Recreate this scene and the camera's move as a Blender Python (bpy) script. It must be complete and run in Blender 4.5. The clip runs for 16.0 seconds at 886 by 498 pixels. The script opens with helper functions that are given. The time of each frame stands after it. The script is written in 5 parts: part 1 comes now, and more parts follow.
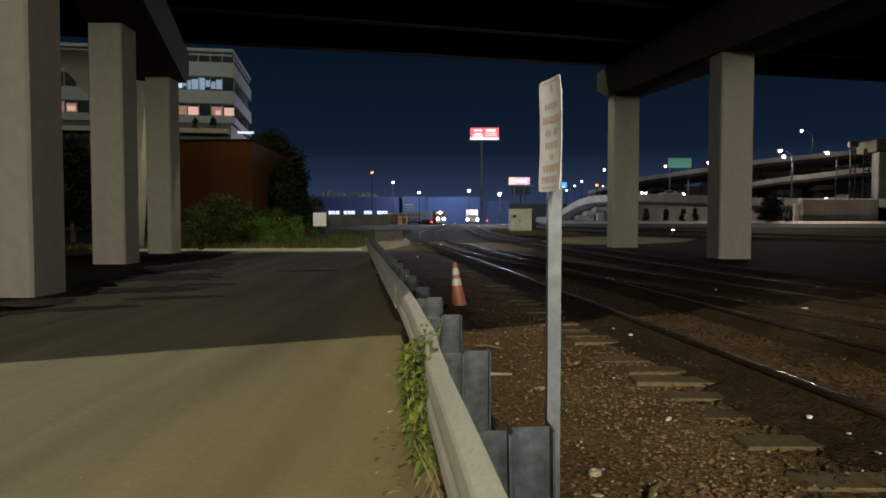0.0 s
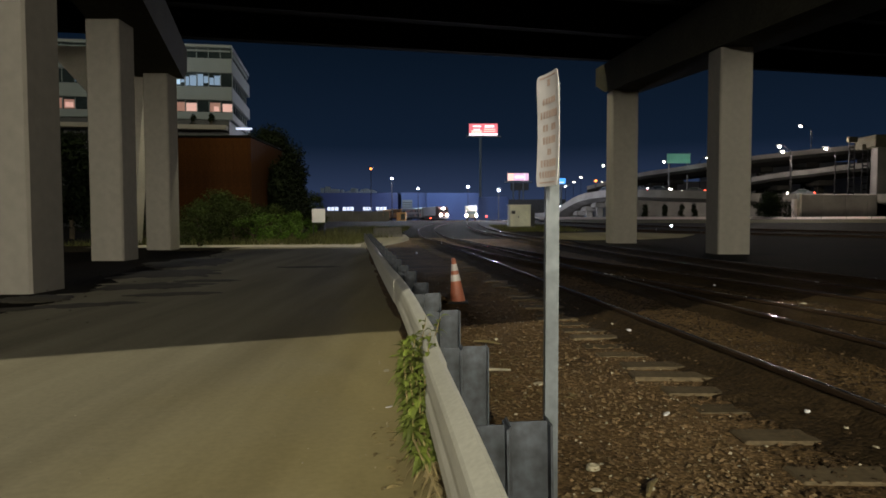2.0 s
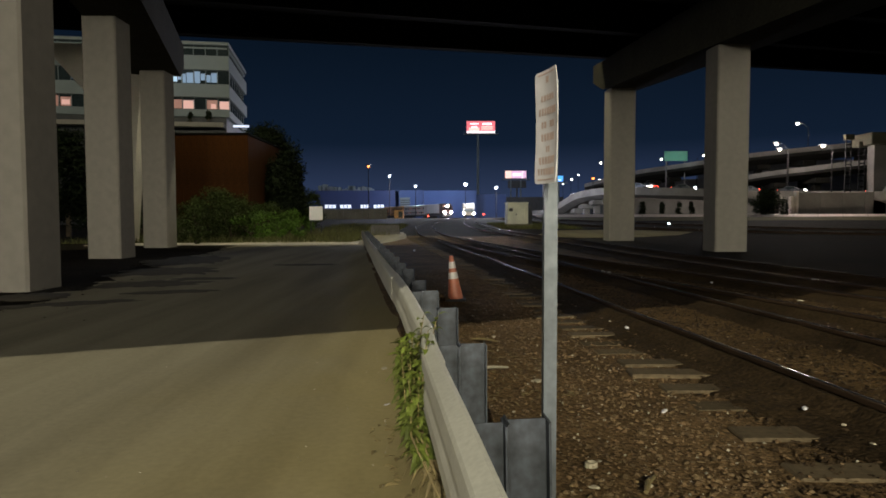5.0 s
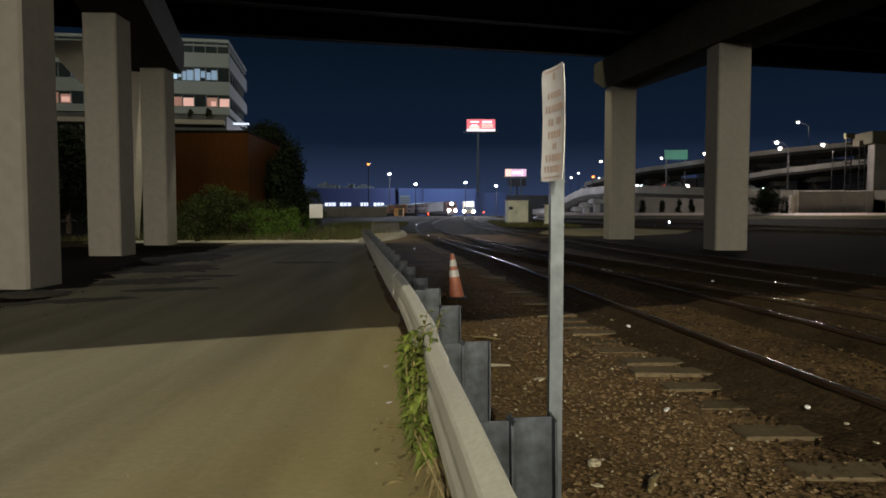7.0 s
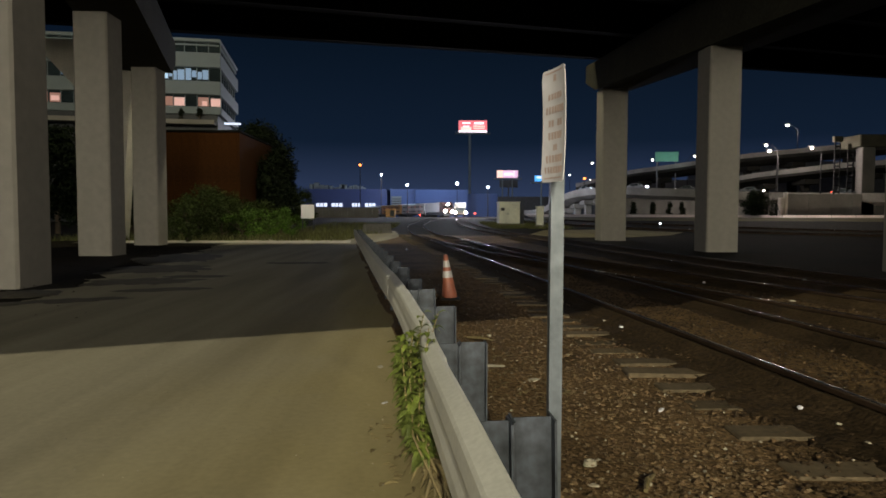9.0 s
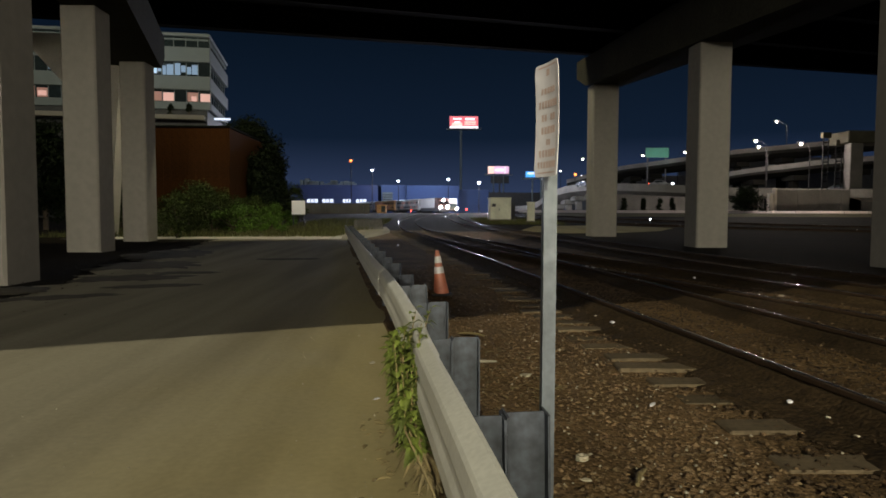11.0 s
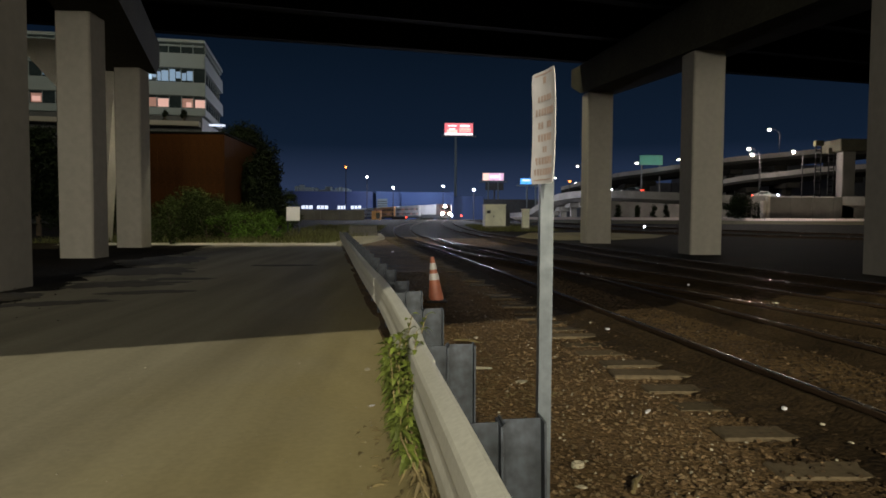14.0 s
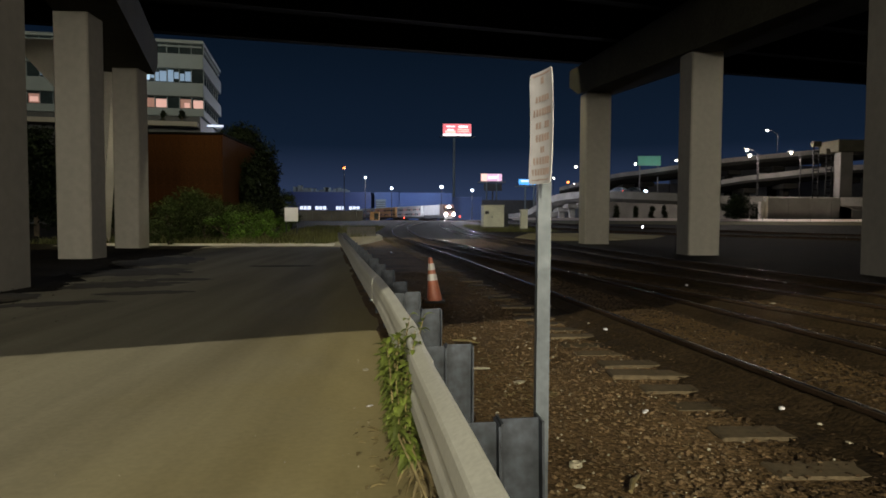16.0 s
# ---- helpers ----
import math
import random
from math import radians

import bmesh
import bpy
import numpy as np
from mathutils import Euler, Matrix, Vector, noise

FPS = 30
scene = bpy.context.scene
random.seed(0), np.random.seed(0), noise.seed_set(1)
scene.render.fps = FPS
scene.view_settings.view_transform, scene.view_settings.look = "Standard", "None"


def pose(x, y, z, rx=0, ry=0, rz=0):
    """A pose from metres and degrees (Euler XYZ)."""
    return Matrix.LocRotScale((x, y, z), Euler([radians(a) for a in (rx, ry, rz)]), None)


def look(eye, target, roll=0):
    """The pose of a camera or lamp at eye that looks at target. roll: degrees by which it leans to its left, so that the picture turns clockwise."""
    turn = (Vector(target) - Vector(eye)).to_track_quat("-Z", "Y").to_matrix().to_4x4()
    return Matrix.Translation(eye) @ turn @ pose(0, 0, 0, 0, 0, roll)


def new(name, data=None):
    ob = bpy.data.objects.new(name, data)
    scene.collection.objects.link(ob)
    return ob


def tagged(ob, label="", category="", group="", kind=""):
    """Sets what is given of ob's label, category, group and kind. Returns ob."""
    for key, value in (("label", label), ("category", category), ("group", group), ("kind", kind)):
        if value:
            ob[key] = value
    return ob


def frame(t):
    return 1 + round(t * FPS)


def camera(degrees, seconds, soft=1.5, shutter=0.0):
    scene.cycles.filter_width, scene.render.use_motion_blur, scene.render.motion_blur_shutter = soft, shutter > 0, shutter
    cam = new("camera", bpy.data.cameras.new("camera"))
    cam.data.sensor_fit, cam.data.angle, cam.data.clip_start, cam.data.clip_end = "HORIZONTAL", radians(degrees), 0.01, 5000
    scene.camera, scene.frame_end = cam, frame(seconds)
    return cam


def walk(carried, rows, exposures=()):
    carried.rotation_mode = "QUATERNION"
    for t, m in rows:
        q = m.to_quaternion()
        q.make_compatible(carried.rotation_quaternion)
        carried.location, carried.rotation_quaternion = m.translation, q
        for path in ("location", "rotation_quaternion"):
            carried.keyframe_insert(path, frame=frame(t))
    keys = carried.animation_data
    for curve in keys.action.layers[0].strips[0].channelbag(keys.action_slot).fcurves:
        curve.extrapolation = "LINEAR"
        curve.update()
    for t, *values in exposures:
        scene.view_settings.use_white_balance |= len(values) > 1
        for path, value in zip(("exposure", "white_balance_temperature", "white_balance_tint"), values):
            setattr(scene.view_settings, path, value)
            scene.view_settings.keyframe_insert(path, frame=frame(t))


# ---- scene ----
# The camera: held in the hand at chest height, nearly still.
cam = camera(68, 16.0, soft=1.7)
PATH = [
    (0, (-0.003, 0.001, 1.28), (-0.003, 1.999, 1.202), 0.0),
    (0.5, (0.001, -0.001, 1.278), (0.002, 1.998, 1.198), -0.0),
    (1, (0.002, 0.001, 1.278), (0.003, 1.999, 1.193), -0.1),
    (1.5, (0.001, 0.001, 1.277), (0.004, 1.999, 1.189), -0.1),
    (2, (0.001, 0.001, 1.277), (0.004, 1.999, 1.187), -0.1),
    (2.5, (-0.002, -0.001, 1.277), (0.002, 1.997, 1.183), -0.0),
    (3, (0.0, 0.001, 1.276), (0.007, 1.999, 1.178), -0.1),
    (3.5, (0.001, 0.003, 1.276), (0.011, 2.001, 1.177), -0.1),
    (4, (0.003, 0.005, 1.276), (0.013, 2.003, 1.178), -0.2),
    (6.5, (-0.015, 0.009, 1.276), (-0.004, 2.006, 1.179), -0.0),
    (7, (-0.02, 0.013, 1.274), (-0.009, 2.01, 1.171), -0.0),
    (7.5, (-0.025, 0.009, 1.274), (-0.012, 2.006, 1.167), -0.0),
    (8, (-0.03, 0.011, 1.273), (-0.011, 2.008, 1.164), 0.1),
    (8.5, (-0.037, 0.012, 1.274), (-0.008, 2.009, 1.166), 0.2),
    (9, (-0.048, 0.009, 1.272), (-0.011, 2.006, 1.172), 0.2),
    (11.5, (-0.054, 0.016, 1.268), (0.014, 2.011, 1.152), 0.1),
    (12, (-0.055, 0.015, 1.267), (0.014, 2.01, 1.149), 0.0),
    (12.5, (-0.056, 0.015, 1.268), (0.013, 2.011, 1.155), 0.1),
    (13, (-0.06, 0.012, 1.268), (0.011, 2.008, 1.162), 0.2),
    (13.5, (-0.06, 0.011, 1.269), (0.015, 2.007, 1.172), 0.2),
    (14, (-0.06, 0.012, 1.269), (0.02, 2.008, 1.177), 0.3),
    (14.5, (-0.059, 0.013, 1.27), (0.023, 2.009, 1.18), 0.3),
    (15, (-0.061, 0.008, 1.27), (0.021, 2.004, 1.181), 0.3),
    (15.5, (-0.061, 0.009, 1.268), (0.022, 2.005, 1.178), 0.2),
    (16, (-0.059, 0.007, 1.267), (0.026, 2.003, 1.177), 0.3),
]
walk(cam, [(t, look(eye, target, roll)) for t, eye, target, roll in PATH])

# Night sky: deep blue, paler towards the horizon.
world = bpy.data.worlds.new("night_sky")
scene.world = world
world.use_nodes = True
wn, wl = world.node_tree.nodes, world.node_tree.links
w_coord, w_sep, w_ramp = wn.new("ShaderNodeTexCoord"), wn.new("ShaderNodeSeparateXYZ"), wn.new("ShaderNodeValToRGB")
w_ramp.color_ramp.elements[0].position, w_ramp.color_ramp.elements[0].color = 0.0, (0.033, 0.050, 0.108, 1)
w_ramp.color_ramp.elements[1].position, w_ramp.color_ramp.elements[1].color = 0.32, (0.0014, 0.0042, 0.0085, 1)
w_mid = w_ramp.color_ramp.elements.new(0.11)
w_mid.color = (0.0054, 0.0122, 0.0275, 1)
wl.new(w_coord.outputs["Generated"], w_sep.inputs[0])
wl.new(w_sep.outputs["Z"], w_ramp.inputs[0])
wl.new(w_ramp.outputs[0], wn["Background"].inputs["Color"])
wn["Background"].inputs["Strength"].default_value = 1.0


def lamp(name, place, watts, colour, radius=0.2):
    data = bpy.data.lights.new(name, "POINT")
    data.energy, data.color, data.shadow_soft_size = watts, colour, radius
    ob = new(name, data)
    ob.location = place
    return ob


# Unseen lamps assumed behind the camera: a high mast whose light the bridge deck cuts off, and two broad fills for the
# columns and the road under the deck.
lamp("unseen_lamp", (1.5, -60.0, 25.4), 205000, (1.0, 0.92, 0.65), 0.03)
lamp("unseen_lamp", (-9.5, -46.0, 9.6), 53000, (1.0, 0.93, 0.74), 2.4)
lamp("unseen_lamp", (31.0, -44.0, 9.8), 33000, (1.0, 0.92, 0.71), 4.5)
# An unseen lamp assumed on the far side of the bridge, hidden by the deck, and the railway yard's floodlights.
lamp("unseen_lamp", (-6.5, 36.8, 20.0), 7600, (1.0, 0.93, 0.62), 0.2)
FLOODS = [
    (-12.49, 165, 11.64), (-6.32, 175, 9.56),
    (8.11, 205, 11.51), (12.91, 150, 7.99),
]
for place, watts in zip(FLOODS, (20000, 7500, 22000, 19000)):
    lamp("flood_light", (place[0], place[1] - 7.0, place[2] - 0.4), watts, (0.84, 0.87, 1.0), 0.35)
# Unseen lamps added in front of the warehouse to brighten its wall.
for x in (-38.0, -16.0, 6.0):
    lamp("warehouse_wash", (x, 247.0, 13.5), 300 if x < -20 else 5200, (0.6, 0.75, 1.0), 0.2)


# ---- materials ----
def material(name, base, rough=0.8, metal=0.0, fine=30.0, coarse=1.2, vary=0.35, bump=0.3, tint=None, depth=0.01, each=0.0, stretch=None, spec=0.5, speckle=None):
    """A procedural surface: grain and stains at two scales, with fine relief."""
    m = bpy.data.materials.new(name)
    m.use_nodes = True
    n, l = m.node_tree.nodes, m.node_tree.links
    shader = n["Principled BSDF"]
    coord = n.new("ShaderNodeTexCoord")
    grain, stain = n.new("ShaderNodeTexNoise"), n.new("ShaderNodeTexNoise")
    grain.inputs["Scale"].default_value, stain.inputs["Scale"].default_value = fine, coarse
    grain.inputs["Detail"].default_value, stain.inputs["Detail"].default_value = 6, 5
    for tex in (grain, stain):
        l.new(coord.outputs["Object"], tex.inputs["Vector"])
    if stretch:
        scaled = n.new("ShaderNodeMapping")
        scaled.inputs["Scale"].default_value = stretch
        l.new(coord.outputs["Object"], scaled.inputs["Vector"])
        l.new(scaled.outputs[0], stain.inputs["Vector"])
    dark = [c * (1 - vary) for c in base]
    second = tint or [min(1, c * (1 + vary * 0.6)) for c in base]
    ramp = n.new("ShaderNodeValToRGB")
    ramp.color_ramp.elements[0].position, ramp.color_ramp.elements[0].color = 0.30, (*dark, 1)
    ramp.color_ramp.elements[1].position, ramp.color_ramp.elements[1].color = 0.70, (*second, 1)
    l.new(stain.outputs["Fac"], ramp.inputs[0])
    mix = n.new("ShaderNodeMix")
    mix.data_type, mix.blend_type = "RGBA", "MULTIPLY"
    mix.inputs["Factor"].default_value = 1.0
    speck = n.new("ShaderNodeMapRange")
    speck.inputs["From Min"].default_value, speck.inputs["From Max"].default_value = 0.3, 0.7
    speck.inputs["To Min"].default_value, speck.inputs["To Max"].default_value = 1 - (vary if speckle is None else speckle) * 0.8, 1 + (vary if speckle is None else speckle) * 0.5
    l.new(grain.outputs["Fac"], speck.inputs["Value"])
    l.new(ramp.outputs[0], mix.inputs["A"])
    l.new(speck.outputs[0], mix.inputs["B"])
    out = mix.outputs["Result"]
    if each:
        info, span, mul = n.new("ShaderNodeObjectInfo"), n.new("ShaderNodeMapRange"), n.new("ShaderNodeMix")
        span.inputs["To Min"].default_value, span.inputs["To Max"].default_value = 1 - each, 1 + each
        l.new(info.outputs["Random"], span.inputs["Value"])
        mul.data_type, mul.blend_type = "RGBA", "MULTIPLY"
        mul.inputs["Factor"].default_value = 1.0
        l.new(out, mul.inputs["A"])
        l.new(span.outputs[0], mul.inputs["B"])
        out = mul.outputs["Result"]
    l.new(out, shader.inputs["Base Color"])
    gloss = n.new("ShaderNodeMapRange")
    gloss.inputs["To Min"].default_value, gloss.inputs["To Max"].default_value = max(0.02, rough - 0.12), min(1, rough + 0.12)
    l.new(stain.outputs["Fac"], gloss.inputs["Value"])
    l.new(gloss.outputs[0], shader.inputs["Roughness"])
    shader.inputs["Metallic"].default_value = metal
    shader.inputs["Specular IOR Level"].default_value = spec
    if bump:
        relief = n.new("ShaderNodeBump")
        relief.inputs["Strength"].default_value, relief.inputs["Distance"].default_value = bump, depth
        l.new(grain.outputs["Fac"], relief.inputs["Height"])
        l.new(relief.outputs[0], shader.inputs["Normal"])
    return m


def islands(m, low, high):
    """Shade each loose piece of a joined mesh a little differently."""
    n, l = m.node_tree.nodes, m.node_tree.links
    shader = n["Principled BSDF"]
    link = shader.inputs["Base Color"].links[0]
    source = link.from_socket
    geo, span, mul = n.new("ShaderNodeNewGeometry"), n.new("ShaderNodeMapRange"), n.new("ShaderNodeMix")
    span.inputs["To Min"].default_value, span.inputs["To Max"].default_value = low, high
    l.new(geo.outputs["Random Per Island"], span.inputs["Value"])
    mul.data_type, mul.blend_type = "RGBA", "MULTIPLY"
    mul.inputs["Factor"].default_value = 1.0
    l.new(source, mul.inputs["A"])
    l.new(span.outputs[0], mul.inputs["B"])
    l.new(mul.outputs["Result"], shader.inputs["Base Color"])
    return m


def pebbled(m, size, low, high, lift):
    """Cover a surface with small packed pebbles of that size."""
    n, l = m.node_tree.nodes, m.node_tree.links
    shader = n["Principled BSDF"]
    source = shader.inputs["Base Color"].links[0].from_socket
    coord, warp, add = n.new("ShaderNodeTexCoord"), n.new("ShaderNodeTexNoise"), n.new("ShaderNodeMixRGB")
    warp.inputs["Scale"].default_value = 0.6 / size
    add.blend_type = "ADD"
    add.inputs[0].default_value = size * 0.6
    l.new(coord.outputs["Object"], add.inputs[1])
    l.new(coord.outputs["Object"], warp.inputs["Vector"])
    l.new(warp.outputs["Color"], add.inputs[2])
    cells, tone = n.new("ShaderNodeTexVoronoi"), n.new("ShaderNodeSeparateColor")
    cells.inputs["Scale"].default_value = 1.0 / size
    l.new(add.outputs[0], cells.inputs["Vector"])
    l.new(cells.outputs["Color"], tone.inputs[0])
    span, mul, bump = n.new("ShaderNodeMapRange"), n.new("ShaderNodeMix"), n.new("ShaderNodeBump")
    span.inputs["To Min"].default_value, span.inputs["To Max"].default_value = low, high
    l.new(tone.outputs[0], span.inputs["Value"])
    mul.data_type, mul.blend_type = "RGBA", "MULTIPLY"
    mul.inputs["Factor"].default_value = 1.0
    l.new(source, mul.inputs["A"])
    l.new(span.outputs[0], mul.inputs["B"])
    l.new(mul.outputs["Result"], shader.inputs["Base Color"])
    bump.invert = True
    bump.inputs["Strength"].default_value, bump.inputs["Distance"].default_value = lift, size * 0.5
    l.new(cells.outputs["Distance"], bump.inputs["Height"])
    l.new(shader.inputs["Normal"].links[0].from_socket, bump.inputs["Normal"])
    l.new(bump.outputs[0], shader.inputs["Normal"])
    return m


def glow(name, colour, strength):
    """A surface that gives off light."""
    m = bpy.data.materials.new(name)
    m.use_nodes = True
    shader = m.node_tree.nodes["Principled BSDF"]
    shader.inputs["Base Color"].default_value = (*[0.3 * c for c in colour], 1)
    shader.inputs["Emission Color"].default_value = (*colour, 1)
    shader.inputs["Emission Strength"].default_value = strength
    return m


EARTH = material("earth", (0.016, 0.0125, 0.0085), 0.95, fine=14, coarse=0.35, vary=0.5, bump=0.6, depth=0.03, spec=0.05)
ROAD = material("dusty_road", (0.262, 0.234, 0.172), 0.9, fine=26, coarse=0.9, vary=0.30, bump=0.05, depth=0.003, tint=(0.31, 0.286, 0.218), stretch=(1.7, 0.11, 1.0), spec=0.12, speckle=0.10)


def sanded(m, tan, far, near):
    """Sand swept up along the guardrail side of the road: from far to near across it."""
    n, l = m.node_tree.nodes, m.node_tree.links
    shader = n["Principled BSDF"]
    source = shader.inputs["Base Color"].links[0].from_socket
    coord, axes, rough = n.new("ShaderNodeTexCoord"), n.new("ShaderNodeSeparateXYZ"), n.new("ShaderNodeTexNoise")
    rough.inputs["Scale"].default_value, rough.inputs["Detail"].default_value = 0.8, 4
    l.new(coord.outputs["Object"], axes.inputs[0])
    l.new(coord.outputs["Object"], rough.inputs["Vector"])
    drift, total, span, mix = n.new("ShaderNodeMath"), n.new("ShaderNodeMath"), n.new("ShaderNodeMapRange"), n.new("ShaderNodeMix")
    drift.operation, drift.inputs[1].default_value = "MULTIPLY", 1.4
    l.new(rough.outputs["Fac"], drift.inputs[0])
    total.operation = "ADD"
    l.new(axes.outputs["X"], total.inputs[0])
    l.new(drift.outputs[0], total.inputs[1])
    span.interpolation_type = "SMOOTHSTEP"
    span.inputs["From Min"].default_value, span.inputs["From Max"].default_value = far + 0.7, near + 0.7
    l.new(total.outputs[0], span.inputs["Value"])
    mix.data_type, mix.blend_type = "RGBA", "MULTIPLY"
    l.new(span.outputs[0], mix.inputs["Factor"])
    l.new(source, mix.inputs["A"])
    mix.inputs["B"].default_value = (*tan, 1)
    l.new(mix.outputs["Result"], shader.inputs["Base Color"])
    return m


sanded(ROAD, (0.98, 0.90, 0.62), -2.6, -0.1)
GRIT = pebbled(material("ballast_bed", (0.122, 0.079, 0.041), 0.95, fine=55, coarse=1.1, vary=0.4, bump=0.4, depth=0.01, spec=0.1), 0.024, 0.5, 1.5, 0.5)
STONE = islands(material("ballast_stone", (0.116, 0.076, 0.042), 0.9, fine=60, coarse=4, vary=0.3, bump=0.2, spec=0.1), 0.74, 1.30)
GREY_STONE = islands(material("grey_ballast_stone", (0.118, 0.083, 0.048), 0.9, fine=60, coarse=4, vary=0.3, bump=0.2, spec=0.1), 0.70, 1.35)
DIRTY_GRIT = pebbled(material("dirty_grit", (0.104, 0.066, 0.031), 0.95, fine=30, coarse=0.9, vary=0.5, bump=0.6, depth=0.02, spec=0.08), 0.026, 0.65, 1.35, 0.4)
VERGE_SOIL = material("verge_soil", (0.066, 0.057, 0.043), 0.95, fine=9, coarse=1.5, vary=0.4, bump=0.15, depth=0.01)
BANK_EARTH = material("grassy_bank", (0.105, 0.092, 0.036), 0.95, fine=6, coarse=0.25, vary=0.5, bump=0.6, depth=0.05, spec=0.1)
ACCESS_ROAD = material("pinkish_concrete_road", (0.58, 0.47, 0.42), 0.7, fine=8, coarse=0.2, vary=0.2, bump=0.1, depth=0.01)
# Ramp concrete darkened in colour where little light falls.
RAMP_DARK = material("unlit_ramp_concrete", (0.080, 0.077, 0.074), 0.9, fine=6, coarse=0.3, vary=0.35, bump=0.05)
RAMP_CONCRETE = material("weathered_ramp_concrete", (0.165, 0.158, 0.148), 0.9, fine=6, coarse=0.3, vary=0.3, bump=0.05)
OILY = pebbled(material("oil_stained_ballast", (0.037, 0.0245, 0.013), 0.9, fine=34, coarse=1.1, vary=0.5, bump=0.4, depth=0.01, spec=0.08), 0.026, 0.65, 1.35, 0.4)
OILY_STONE = islands(material("oil_stained_stone", (0.032, 0.021, 0.012), 0.9, fine=60, coarse=4, vary=0.3, bump=0.3, spec=0.1), 0.5, 1.5)
PALE = islands(material("pale_stone", (0.29, 0.26, 0.20), 0.85, fine=60, coarse=6, vary=0.25, bump=0.2), 0.55, 1.2)
CONCRETE = material("concrete", (0.245, 0.227, 0.200), 0.88, fine=5, coarse=0.5, vary=0.09, bump=0.03, depth=0.004, stretch=(1.6, 1.6, 0.35), spec=0.2)
# Cap concrete: stains, with the deck's shade darkened into the colour as well.
CAP = material("shaded_stained_concrete", (0.044, 0.042, 0.032), 0.9, fine=9, coarse=0.45, vary=0.3, bump=0.08, depth=0.004, spec=0.1)
# Near-black base: the shade under the decks is put into the colour.
SOFFIT = material("shade_black_concrete", (0.0088, 0.0086, 0.0076), 0.92, fine=16, coarse=0.4, vary=0.35, bump=0.2, spec=0.05)
PALE_CONCRETE = material("pale_concrete", (0.46, 0.43, 0.37), 0.88, fine=20, coarse=0.5, vary=0.25, bump=0.2)
WHITE_PAINT = material("chalky_white_paint", (0.53, 0.525, 0.49), 0.6, fine=50, coarse=2.2, vary=0.12, bump=0.15, depth=0.003)
GALVANISED = material("galvanised_steel", (0.105, 0.118, 0.138), 0.5, 0.55, fine=28, coarse=3, vary=0.3, bump=0.1, depth=0.002)
POST_STEEL = material("dull_steel", (0.043, 0.050, 0.066), 0.6, 0.35, fine=24, coarse=9, vary=0.55, bump=0.12, depth=0.002, stretch=(1.0, 1.0, 0.16))
RUST = material("rusty_rail", (0.038, 0.023, 0.0135), 0.85, 0.0, fine=50, coarse=2, vary=0.4, bump=0.3, depth=0.003, spec=0.15)
POLISHED = material("polished_rail_head", (0.92, 0.82, 0.82), 0.23, 1.0, fine=60, coarse=2.5, vary=0.3, bump=0.03, depth=0.001)
TIMBER = material("weathered_sleeper", (0.088, 0.067, 0.042), 0.9, fine=24, coarse=2.4, vary=0.35, bump=0.5, depth=0.006, each=0.35, spec=0.15)
ORANGE = material("orange_plastic", (0.42, 0.13, 0.07), 0.5, fine=20, coarse=6, vary=0.18, bump=0.05)
NOTICE_PAINT = material("clean_white_paint", (0.86, 0.84, 0.88), 0.5, fine=20, coarse=2, vary=0.06, bump=0.03)
REFLECTIVE = material("reflective_band", (0.60, 0.58, 0.55), 0.35, fine=40, coarse=8, vary=0.15, bump=0.05)
BLACK_RUBBER = material("black_rubber", (0.02, 0.02, 0.02), 0.7, fine=30, coarse=5, vary=0.3, bump=0.1)
SIGN_WHITE = material("sign_white", (0.53, 0.515, 0.56), 0.45, fine=20, coarse=5, vary=0.10, bump=0.03)
SIGN_RED = material("sign_red", (0.43, 0.325, 0.30), 0.5, fine=40, coarse=6, vary=0.2, bump=0.02)
LEAF = islands(material("weed_leaf", (0.090, 0.116, 0.018), 0.6, fine=30, coarse=6, vary=0.35, bump=0.1), 0.55, 1.5)
DRY_LEAF = islands(material("dry_leaf", (0.15, 0.115, 0.05), 0.8, fine=30, coarse=8, vary=0.35, bump=0.1), 0.6, 1.3)
BUSH = islands(material("bush_leaf", (0.078, 0.145, 0.018), 0.7, fine=12, coarse=1.0, vary=0.4, bump=0.1, spec=0.2), 0.45, 1.5)
# Leaves of unlit trees: their shade is put into the base colour.
TREE_LEAF = islands(material("shaded_tree_leaf", (0.013, 0.019, 0.008), 0.75, fine=10, coarse=0.8, vary=0.4, bump=0.1), 0.5, 1.5)
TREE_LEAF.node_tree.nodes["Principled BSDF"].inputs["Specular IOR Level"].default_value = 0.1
# Bush leaves coloured darker for those further from the lamplight.
DIM_BUSH = islands(material("dim_bush_leaf", (0.045, 0.062, 0.016), 0.8, fine=12, coarse=1.0, vary=0.4, bump=0.1), 0.5, 1.5)
DIM_BUSH.node_tree.nodes["Principled BSDF"].inputs["Specular IOR Level"].default_value = 0.15
BARK = material("bark", (0.10, 0.075, 0.05), 0.9, fine=12, coarse=2, vary=0.4, bump=0.5)
GRASS = islands(material("rough_grass", (0.135, 0.14, 0.045), 0.8, fine=10, coarse=0.6, vary=0.4, bump=0.1), 0.5, 1.4)
BRICK_RED = material("red_brown_cladding", (0.049, 0.0175, 0.0038), 0.85, fine=8, coarse=0.35, vary=0.4, bump=0.2, spec=0.1)
CLADDING = material("white_cladding", (0.155, 0.185, 0.195), 0.6, fine=10, coarse=0.3, vary=0.12, bump=0.05)
GLASS = material("dark_glass", (0.02, 0.028, 0.03), 0.12, 0.0, fine=4, coarse=0.5, vary=0.3, bump=0.0)
